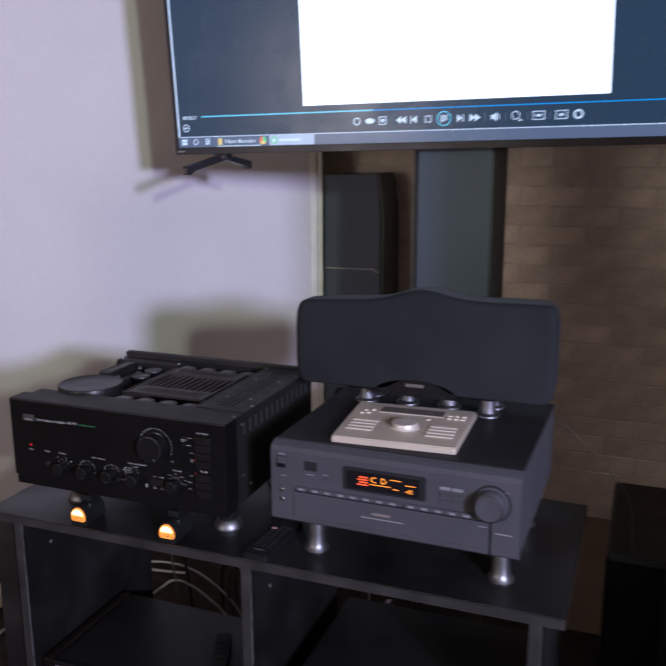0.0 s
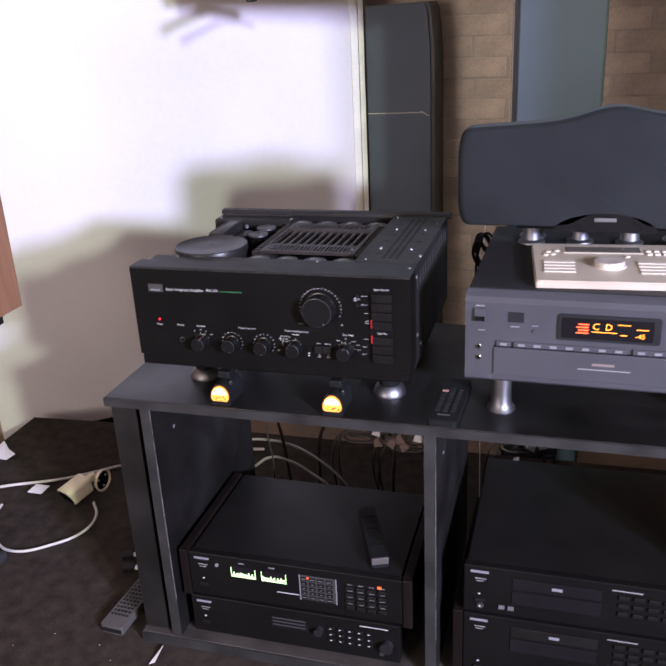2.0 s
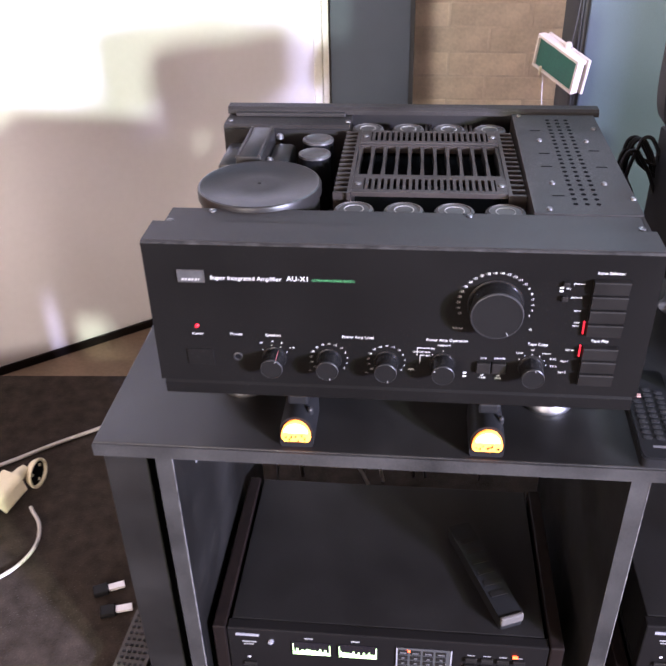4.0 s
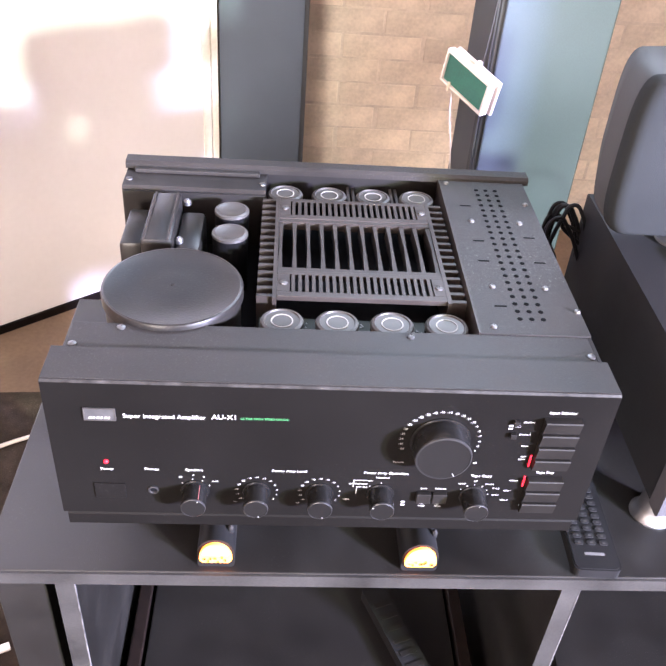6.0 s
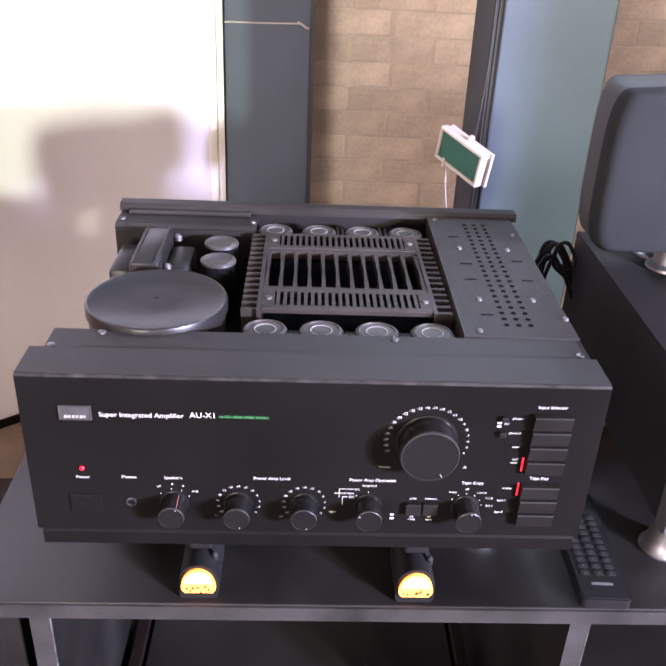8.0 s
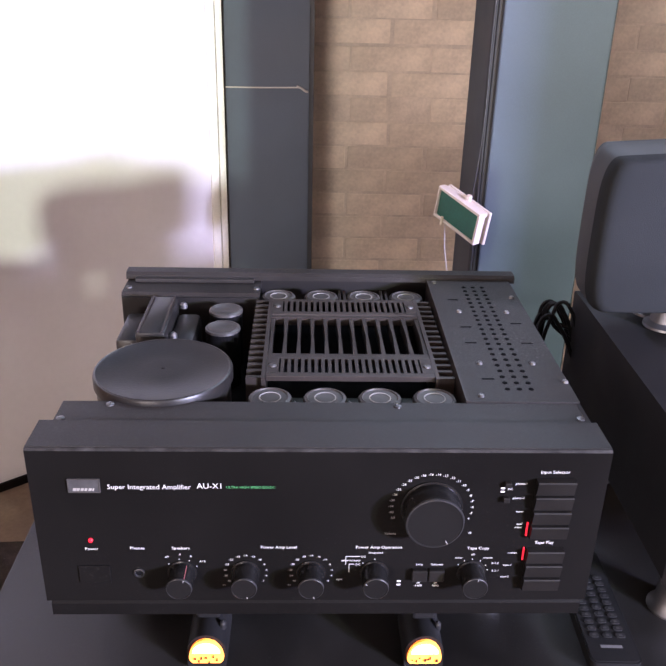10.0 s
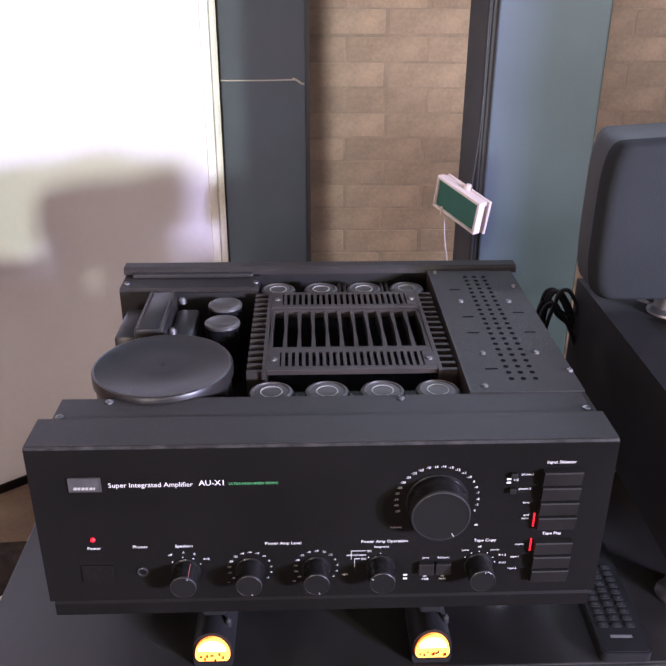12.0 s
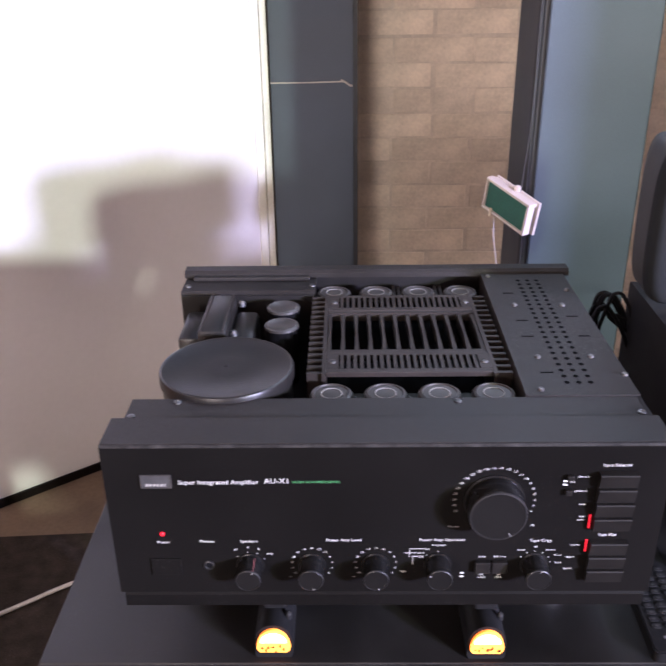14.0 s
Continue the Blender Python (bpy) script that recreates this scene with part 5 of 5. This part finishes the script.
    for x in (xs[11], xs[12]):
        b = frame_icon("", x, 0.0145, 0.0105, 0.002)
        box(b, x - 0.006, x + 0.006, -0.0014, -0.001, zc - 0.003, zc + 0.003)
        pt("ratio_icon", b, SCREEN_LIGHT, scr)
    pt("settings_icon", ring(xs[13], zc, 0.0115, 0.0045), SCREEN_LIGHT, scr)
    for a_, b_ in ((2, 3), (8, 9), (9, 10), (10, 11), (11, 12)):
        x = (xs[a_] + xs[b_]) / 2
        pt("divider", B(x - 0.0008, x + 0.0008, -0.0014, -0.001, zc - 0.0095, zc + 0.0095), SCREEN_BAR, scr)
    # splayed feet
    for x in (0.14, W_ - 0.14):
        foot = pt("foot", B(x - 0.02, x + 0.02, 0.0, 0.04, -0.018, -0.0004, 0.003), TV_BLACK)
        for s, e in ((-1, 0.14), (1, 0.105)):
            d = P([(0.0, -0.018), (0.0, -0.002), (s * e, -0.028), (s * e, -0.05), (s * (e - 0.01), -0.05), (s * (e - 0.025), -0.04)], "x", -0.011, 0.011)
            d.transform(Matrix.Translation((x, 0.02, 0)) @ Matrix.Rotation(radians(-18 if s > 0 else -22), 4, "Z"))
            pt("leg", d, TV_BLACK, foot, "splayed black foot")
    pt("foot_tip", B(0.083, 0.092, -0.112, -0.110, -0.046, -0.032), SCREW)
    arm = pt("bracket_plate", B(0.6, 0.98, 0.0855, 0.1, 0.25, 0.6, 0.003), BLACK)
    pt("bracket_arm", B(0.76, 0.82, 0.1005, 0.99, 0.38, 0.44, 0.003), BLACK, arm)
    return ob


television()

# ---- tower speakers behind ----


def left_tower():
    ob = thing("tower_speaker", (0.125, 1.77, ZF), "tall slim blue-black tower speaker beside the brick wall", "loudspeaker")
    prof = [(0.012, ZF), (0.012, 1.205), (0.222, 1.212), (0.232, 1.19), (0.2445, 1.06), (0.2445, ZF)]
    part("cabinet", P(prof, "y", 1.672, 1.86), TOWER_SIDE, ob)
    fr = [(0.015, ZF + 0.03), (0.015, 1.2), (0.214, 1.206), (0.222, 1.185), (0.232, 1.06), (0.232, ZF + 0.03)]
    part("front_cloth", P(fr, "y", 1.664, 1.6715), TOWER, ob, "front cloth in blue-black that includes screen glare")
    part("cross_line", tube([(0.013, 1.661, 0.86), (0.1, 1.66, 0.8605), (0.207, 1.66, 0.8625)], 0.0018), WIRE, ob, "thin pale cross cord")
    part("cord_knot", tube([(0.200, 1.659, 0.866), (0.212, 1.657, 0.861), (0.224, 1.657, 0.853), (0.229, 1.66, 0.852)], 0.0028), WIRE, ob)
    return ob


def right_tower():
    ob = thing("tower_speaker", (0.665, 1.06, ZF), "tall broad blue-black tower speaker with pale scuffs", "loudspeaker")
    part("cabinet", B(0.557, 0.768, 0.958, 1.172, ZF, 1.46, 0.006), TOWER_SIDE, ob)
    part("front_cloth", B(0.566, 0.762, 0.9505, 0.9575, ZF + 0.03, 1.45, 0.003), TOWER, ob, "front cloth in blue-black that includes screen glare")
    part("corner_strip", B(0.5535, 0.5568, 0.962, 0.985, ZF, 1.46), CABINET, ob)
    return ob


left_tower()
right_tower()


def hanging_receiver_card():
    """The white-framed card that hangs on a wire by the broad tower."""
    ob = thing("loop_antenna", (0.527, 0.936, 0.742), "small white-framed antenna with a green card, hanging on a thin wire", "antenna")
    ax = Vector((0.068, -0.11, -0.03)).normalized()
    up = Vector((-0.06, 0.0, 1.0))
    ay = up.cross(ax).normalized()
    az = ax.cross(ay)
    ob.matrix_basis = Matrix.Translation((0.526, 0.968, 0.733)) @ Matrix((ax, ay, az)).transposed().to_4x4()
    MW[ob] = ob.matrix_basis.copy()

    def pt(name, bm, material, parent=ob, label=""):
        return part(name, bm, material, parent, label, True)
    w, h = 0.062, 0.033
    for x0, x1, z0, z1 in ((-w, w, h - 0.006, h), (-w, w, -h, -h + 0.0045), (-w, -w + 0.004, -h + 0.0045, h - 0.006), (w - 0.006, w, -h + 0.0045, h - 0.006)):
        pt("frame_bar", B(x0, x1, -0.013, 0.003, z0, z1, 0.0012), WHITE_PLASTIC)
    pt("card", B(-w + 0.0042, w - 0.0062, -0.008, -0.004, -h + 0.0047, h - 0.0062), PCB, label="green card")
    pt("back_plate", B(-w + 0.004, w + 0.004, 0.0085, 0.0145, -h - 0.002, h + 0.0005, 0.001), WHITE_PLASTIC)
    pt("spacer", B(-w + 0.006, w - 0.002, 0.0032, 0.0084, h - 0.009, h - 0.001), WHITE_PLASTIC)
    pt("clip", L((0.006, 0.006, h + 0.0002), "z", [(0.007, 0), (0.007, 0.006), (0.0045, 0.009), (0, 0.009)], 16), WHITE_PLASTIC)
    pt("solder_tab", B(-0.036, -0.031, -0.0155, -0.0132, -h - 0.006, -h + 0.012), IVORY)
    return ob


hanging_receiver_card()
single("antenna_wire", tube([(0.498, 0.976, 0.708), (0.4975, 0.955, 0.67), (0.497, 0.9, 0.63), (0.50, 0.80, 0.4), (0.52, 0.7, 0.12), (0.53, 0.62, 0.002)], 0.0012), WIRE, "thin pale antenna wire hanging to the carpet", "cable")
single("tower_wire", tube([(0.540, 0.945, 0.765), (0.549, 0.954, 0.86), (0.5515, 0.956, 0.93), (0.5505, 0.9555, 1.05), (0.552, 0.9557, 1.2)], 0.0006), REMOTE_KEY, "thin pale wire taped along a tower speaker", "cable")


def wood_speaker():
    ob = thing("bookshelf_speaker", (-0.60, 0.16, 0.0), "orange wood-veneer bookshelf speaker on a black stand", "loudspeaker")
    part("cabinet", B(-0.72, -0.472, 0.0, 0.31, 0.615, 1.2, 0.003), OAK, ob, "orange wood veneer")
    part("grille", B(-0.712, -0.48, -0.012, -0.0005, 0.625, 1.19, 0.003), CLOTH, ob)
    part("stand_plate", B(-0.70, -0.50, 0.03, 0.272, 0.585, 0.6145, 0.002), PLASTIC, ob, "black stand plate")
    part("stand_column", B(-0.69, -0.60, 0.1, 0.2, 0.021, 0.5845, 0.002), PLASTIC, ob)
    part("stand_base", B(-0.9, -0.56, -0.13, 0.185, 0.0005, 0.0205, 0.002), CABINET, ob)
    return ob


wood_speaker()

# ---- things on the carpet ----


def plug_camera():
    """An ivory bullet-shaped fitting with its round mounting foot."""
    ob = thing("wall_camera", (-0.525, 0.445, 0.0), "ivory bullet camera with a round mounting foot, lying on the carpet", "camera", turn=70)
    m = Matrix.Translation((0, 0, 0.037)) @ Matrix.Rotation(radians(-10), 4, "Y")
    b = P(rounded(-0.026, 0.026, -0.026, 0.026, 0.013), "x", -0.034, 0.032)
    for v in b.verts:
        if v.co.x < 0:
            v.co.x -= 0.3 * v.co.z
    b.transform(m)
    part("barrel", b, IVORY, ob, local=True)
    b = P(rounded(-0.021, 0.021, -0.02, 0.02, 0.01), "x", -0.0362, -0.0345)
    for v in b.verts:
        v.co.x -= 0.3 * v.co.z
    b.transform(m)
    part("lens_window", b, PIT, ob, local=True)
    b = L((0.0325, -0.004, 0.006), "x", [(0.012, 0), (0.013, 0.008), (0.011, 0.02), (0.008, 0.03), (0, 0.03)], 20)
    b.transform(m)
    part("joint", b, IVORY, ob, local=True, smooth=True)
    turn = Matrix.Translation((0.074, -0.012, 0.0315)) @ Matrix.Rotation(radians(-78), 4, "Z")
    b = L((0, 0, 0), "x", [(0.010, -0.014), (0.026, -0.006), (0.031, 0.004), (0.031, 0.008), (0.027, 0.008), (0.026, 0.002), (0.012, -0.002), (0, -0.002)], 32)
    b.transform(turn)
    foot = part("mounting_foot", b, IVORY, ob, "round hollow mounting foot", True, True)
    b = L((0, 0, 0), "x", [(0.0255, 0.0025), (0, 0.0028)], 32)
    b.transform(turn)
    part("foot_cavity", b, PIT, foot, "hollow of the foot, its shade painted black", True)
    for k in range(3):
        b = L((0.0029, 0.017 * math.cos(2.1 * k + 0.6), 0.017 * math.sin(2.1 * k + 0.6)), "x", [(0.0035, 0), (0.003, 0.002), (0, 0.002)], 12)
        b.transform(turn)
        part("screw", b, IVORY, foot, local=True)
    return ob


plug_camera()


def grey_remote():
    ob = thing("remote_control", (-0.167, 0.108, 0.0), "long grey remote with rows of keys, lying on the carpet", "remote", turn=-3)
    part("case", P(rounded(-0.026, 0.026, -0.1, 0.1, 0.006), "z", 0.0005, 0.02), REMOTE_GREY, ob, local=True)
    part("front_lip", B(-0.025, 0.025, -0.1012, -0.1002, 0.004, 0.014), PLASTIC, ob, local=True)
    for r in range(14):
        for c in range(5):
            part("key", B(-0.0205 + c * 0.0088, -0.0155 + c * 0.0088, -0.066 + r * 0.0115, -0.0625 + r * 0.0115, 0.0201, 0.022), PLASTIC if (r * c) % 5 else DARK_KEY, ob, local=True)
    return ob


grey_remote()


def usb_plug(x, y, turn):
    ob = thing("usb_stick", (x, y, 0.0), "black stick with a bright metal plug, on the carpet", "usb stick", "sticks on the carpet", turn)
    part("body", B(-0.02, 0.006, -0.011, 0.011, 0.0005, 0.011, 0.002), PLASTIC, ob, local=True)
    part("metal_plug", B(0.0065, 0.034, -0.0065, 0.0065, 0.003, 0.0085, 0.0005), PLUG_STEEL, ob, "bright metal plug", True)
    return ob


usb_plug(-0.262, 0.255, 25)
usb_plug(-0.235, 0.212, 18)
ROUND = 0.0042
single("white_cable", tube([(-0.95, 0.30, 0.005), (-0.80, 0.443, 0.006), (-0.62, 0.53, 0.008), (-0.47, 0.65, 0.006), (-0.30, 0.76, 0.006), (-0.12, 0.80, 0.006)], ROUND), WIRE, "thick white cable lying across the carpet", "cable")
single("looped_cable", tube([(-0.475, 0.44, 0.006), (-0.435, 0.385, 0.005), (-0.43, 0.32, 0.005), (-0.48, 0.25, 0.005), (-0.56, 0.207, 0.005), (-0.63, 0.235, 0.005), (-0.70, 0.31, 0.005), (-0.72, 0.38, 0.005)], 0.0036), WIRE, "looped grey-white cable on the carpet", "cable")
single("cable_tag", B(-0.678, -0.635, 0.437, 0.478, 0.013, 0.0145), PAPER, "small folded paper tag on a cable", "tag")


def scrap(name, pts, label, z=0.0012):
    bm = bmesh.new()
    vs = [bm.verts.new((x, y, z + 0.004 * ((k * 7) % 3))) for k, (x, y) in enumerate(pts)]
    f = bm.faces.new(vs)
    r = bmesh.ops.extrude_face_region(bm, geom=[f])
    bmesh.ops.translate(bm, vec=(0, 0, 0.0012), verts=[v for v in r["geom"] if isinstance(v, bmesh.types.BMVert)])
    return single(name, bm, PAPER, label, "scrap")


scrap("paper_scrap", [(-0.94, 0.60), (-0.86, 0.59), (-0.85, 0.62), (-0.90, 0.655), (-0.94, 0.69)], "torn white paper scrap on the carpet")
scrap("paper_scrap", [(-0.052, -0.055), (-0.040, -0.052), (-0.042, -0.012), (-0.048, 0.0)], "small torn paper shred on the carpet")
scrap("paper_scrap", [(-0.085, -0.085), (-0.06, -0.092), (-0.055, -0.08), (-0.078, -0.07)], "small torn paper shred on the carpet")
bm = bmesh.new()
rng = random.Random(5)
for k in range(34):
    x, y = rng.uniform(-0.6, 0.9), rng.uniform(-0.35, 0.0)
    s = rng.uniform(0.0006, 0.0013)
    box(bm, x, x + s, y, y + s * 1.4, 0.0002, 0.0012)
tagged(part("carpet_fluff", bm, PAPER), "specks of pale lint on the carpet", "lint", kind="stuff")

# ---- behind the rack ----
single("arched_cable", tube([(-0.1, 0.57, 0.165), (-0.013, 0.565, 0.178), (0.05, 0.565, 0.171), (0.115, 0.565, 0.142), (0.17, 0.565, 0.1), (0.2, 0.565, 0.06), (0.215, 0.565, 0.005)], 0.0032), WIRE, "thick white cable arching behind the rack", "cable")
single("arched_cable", tube([(-0.1, 0.555, 0.05), (-0.048, 0.555, 0.1), (0.001, 0.555, 0.134), (0.05, 0.555, 0.128), (0.105, 0.555, 0.1), (0.157, 0.555, 0.06), (0.185, 0.555, 0.005)], 0.0034), WIRE, "thick white cable arching behind the rack", "cable")
single("dark_cable", tube([(0.02, 0.49, 0.42), (0.02, 0.54, 0.30), (0.035, 0.56, 0.18), (0.05, 0.57, 0.005)], 0.004), DARK_WIRE, "dark cable hanging behind the rack", "cable")
single("dark_cable", tube([(0.10, 0.64, 0.006), (0.13, 0.62, 0.21), (0.20, 0.60, 0.27), (0.28, 0.6, 0.25), (0.31, 0.62, 0.006)], 0.005), DARK_WIRE, "dark cable looped behind the rack", "cable")
bundle = thing("cable_bundle", (0.548, 0.405, ZT), "tangled bundle of black cables hanging behind the receiver", "cables")
rng = random.Random(12)
for k in range(7):
    sx, sy, top = rng.uniform(-0.012, 0.008), rng.uniform(-0.008, 0.012), rng.uniform(0.755, 0.795)
    part("strand", tube([(0.578, 0.392 + sy, 0.70 + 0.008 * k), (0.562 + sx, 0.402 + sy, top - 0.012), (0.549 + sx, 0.405 + sy, top), (0.538 + sx, 0.404 + sy, top - 0.02), (0.541 - sx, 0.408 + sy, 0.70), (0.534 + sx, 0.41 - sy, 0.63), (0.55 - sx, 0.415 + sy, ZT + 0.003)], 0.0026), PLASTIC, bundle)
single("side_cable", tube([(0.96, 0.45, 0.742), (1.007, 0.49, 0.735), (1.056, 0.5, 0.693), (1.111, 0.52, 0.628), (1.157, 0.55, 0.56), (1.175, 0.575, 0.424)], 0.0013), REMOTE_KEY, "thin grey cable falling from the receiver", "cable")


def cable_tangle(cx, cz, seed, plugs):
    """Loops of thin brown-black cable with a few plugs, fallen behind the rack."""
    ob = thing("cable_tangle", (cx, 0.57, 0.0), "tangle of dark cables and small plugs behind the rack", "cables", "tangles behind the rack")
    r_ = random.Random(seed)
    for k in range(6):
        ox, oz, w = r_.uniform(-0.03, 0.03), r_.uniform(-0.012, 0.012), r_.uniform(0.028, 0.062)
        y = 0.555 + 0.006 * k
        pts = [(cx + ox - w * 1.3, y + 0.02, 0.006), (cx + ox - w * 1.5, y, cz - 0.06), (cx + ox - w, y, cz + oz), (cx + ox, y, cz + oz + w * 0.42), (cx + ox + w, y, cz + oz), (cx + ox + w * 0.2, y, cz + oz - w * 0.36), (cx + ox - w * 0.8, y + 0.003, cz + oz - 0.004), (cx + ox + w * 0.4, y + 0.003, cz + oz + w * 0.3), (cx + ox + w * 1.2, y + 0.004, cz - 0.05), (cx + ox + w * 1.1, y + 0.02, 0.006)]
        if k not in (1, 4):
            pts = pts[2:-2]
        part("strand", tube(pts, 0.0026), DARK_WIRE, ob)
    for k, (dx, dz, turn, material) in enumerate(plugs):
        b_ = P([(-0.011, -0.009), (0.011, -0.012), (0.007, 0.012), (-0.005, 0.009)], "y", -0.008, 0.008)
        b_.transform(Matrix.Translation((cx + dx, 0.548, cz + dz)) @ Matrix.Rotation(radians(turn), 4, "Y"))
        part("plug", b_, material, ob)
    return ob


PINKISH = mat("dull_pink_plug", (0.2, 0.14, 0.125), 0.6, 0, 0.3, 40, 0.05)
cable_tangle(0.25, 0.228, 4, ((0.036, 0.016, 10, PAPER), (0.037, -0.014, -15, PINKISH)))
cable_tangle(0.335, 0.216, 9, ((-0.012, 0.0, 30, PINKISH), (0.008, 0.012, -20, PINKISH), (0.02, -0.006, 60, PINKISH), (0.052, 0.022, 0, PAPER), (0.078, 0.02, 4, PAPER)))
cable_tangle(0.65, 0.226, 2, ((-0.03, -0.032, 0, PAPER), (0.005, 0.018, 20, PAPER), (0.027, 0.024, -30, PAPER)))
single("hanging_cord", tube([(0.0, 0.555, 0.005), (0.006, 0.553, 0.12), (-0.002, 0.55, 0.2), (0.004, 0.545, 0.3), (-0.004, 0.545, 0.4)], 0.0022), REMOTE_KEY, "grey cord hanging behind the rack", "cable")


def subwoofer():
    ob = thing("subwoofer", (1.42, 0.45, 0.0), "big black subwoofer box in the shade beside the rack", "loudspeaker")
    part("cabinet", B(1.12, 1.62, 0.55, 1.0, 0.0, 0.42, 0.012), DECK, ob)
    part("front_box", B(1.24, 1.66, 0.16, 0.54, 0.0, 0.46, 0.04, 4), DECK, ob, smooth=True)
    part("badge", L((1.33, 0.159, 0.16), "y", [(0.014, 0), (0.013, 0.003), (0, 0.003)], 20), REMOTE_KEY, ob)
    return ob


subwoofer()

# ---- bricks ----
COURSE, LEN = 0.0715, 0.235
bm = box(bmesh.new(), 0, LEN - 0.008, -0.0024, 0.004, 0, COURSE - 0.006, 0.0016, 1)
brick_me = bpy.data.meshes.new("brick")
bm.to_mesh(brick_me)
bm.free()
brick_me.materials.append(BRICK)
half_me = brick_me.copy()
half_me.transform(Matrix.Diagonal((0.47, 1, 1, 1)))
rng = random.Random(3)
inv = MW[brick_wall].inverted()
for row in range(24):
    z = ZF + 0.05 + row * COURSE
    for col in range(11):
        x = 0.0 + col * LEN + (LEN / 2 if row % 2 else 0) + rng.uniform(-0.004, 0.004)
        b = new("brick", brick_me if rng.random() > 0.06 else half_me)
        b.parent = brick_wall
        b.matrix_basis = inv @ pose(x, 1.9 - 0.0002 + rng.uniform(-0.0012, 0.0018), z + rng.uniform(-0.002, 0.002), 0, rng.uniform(-0.5, 0.5), 0)
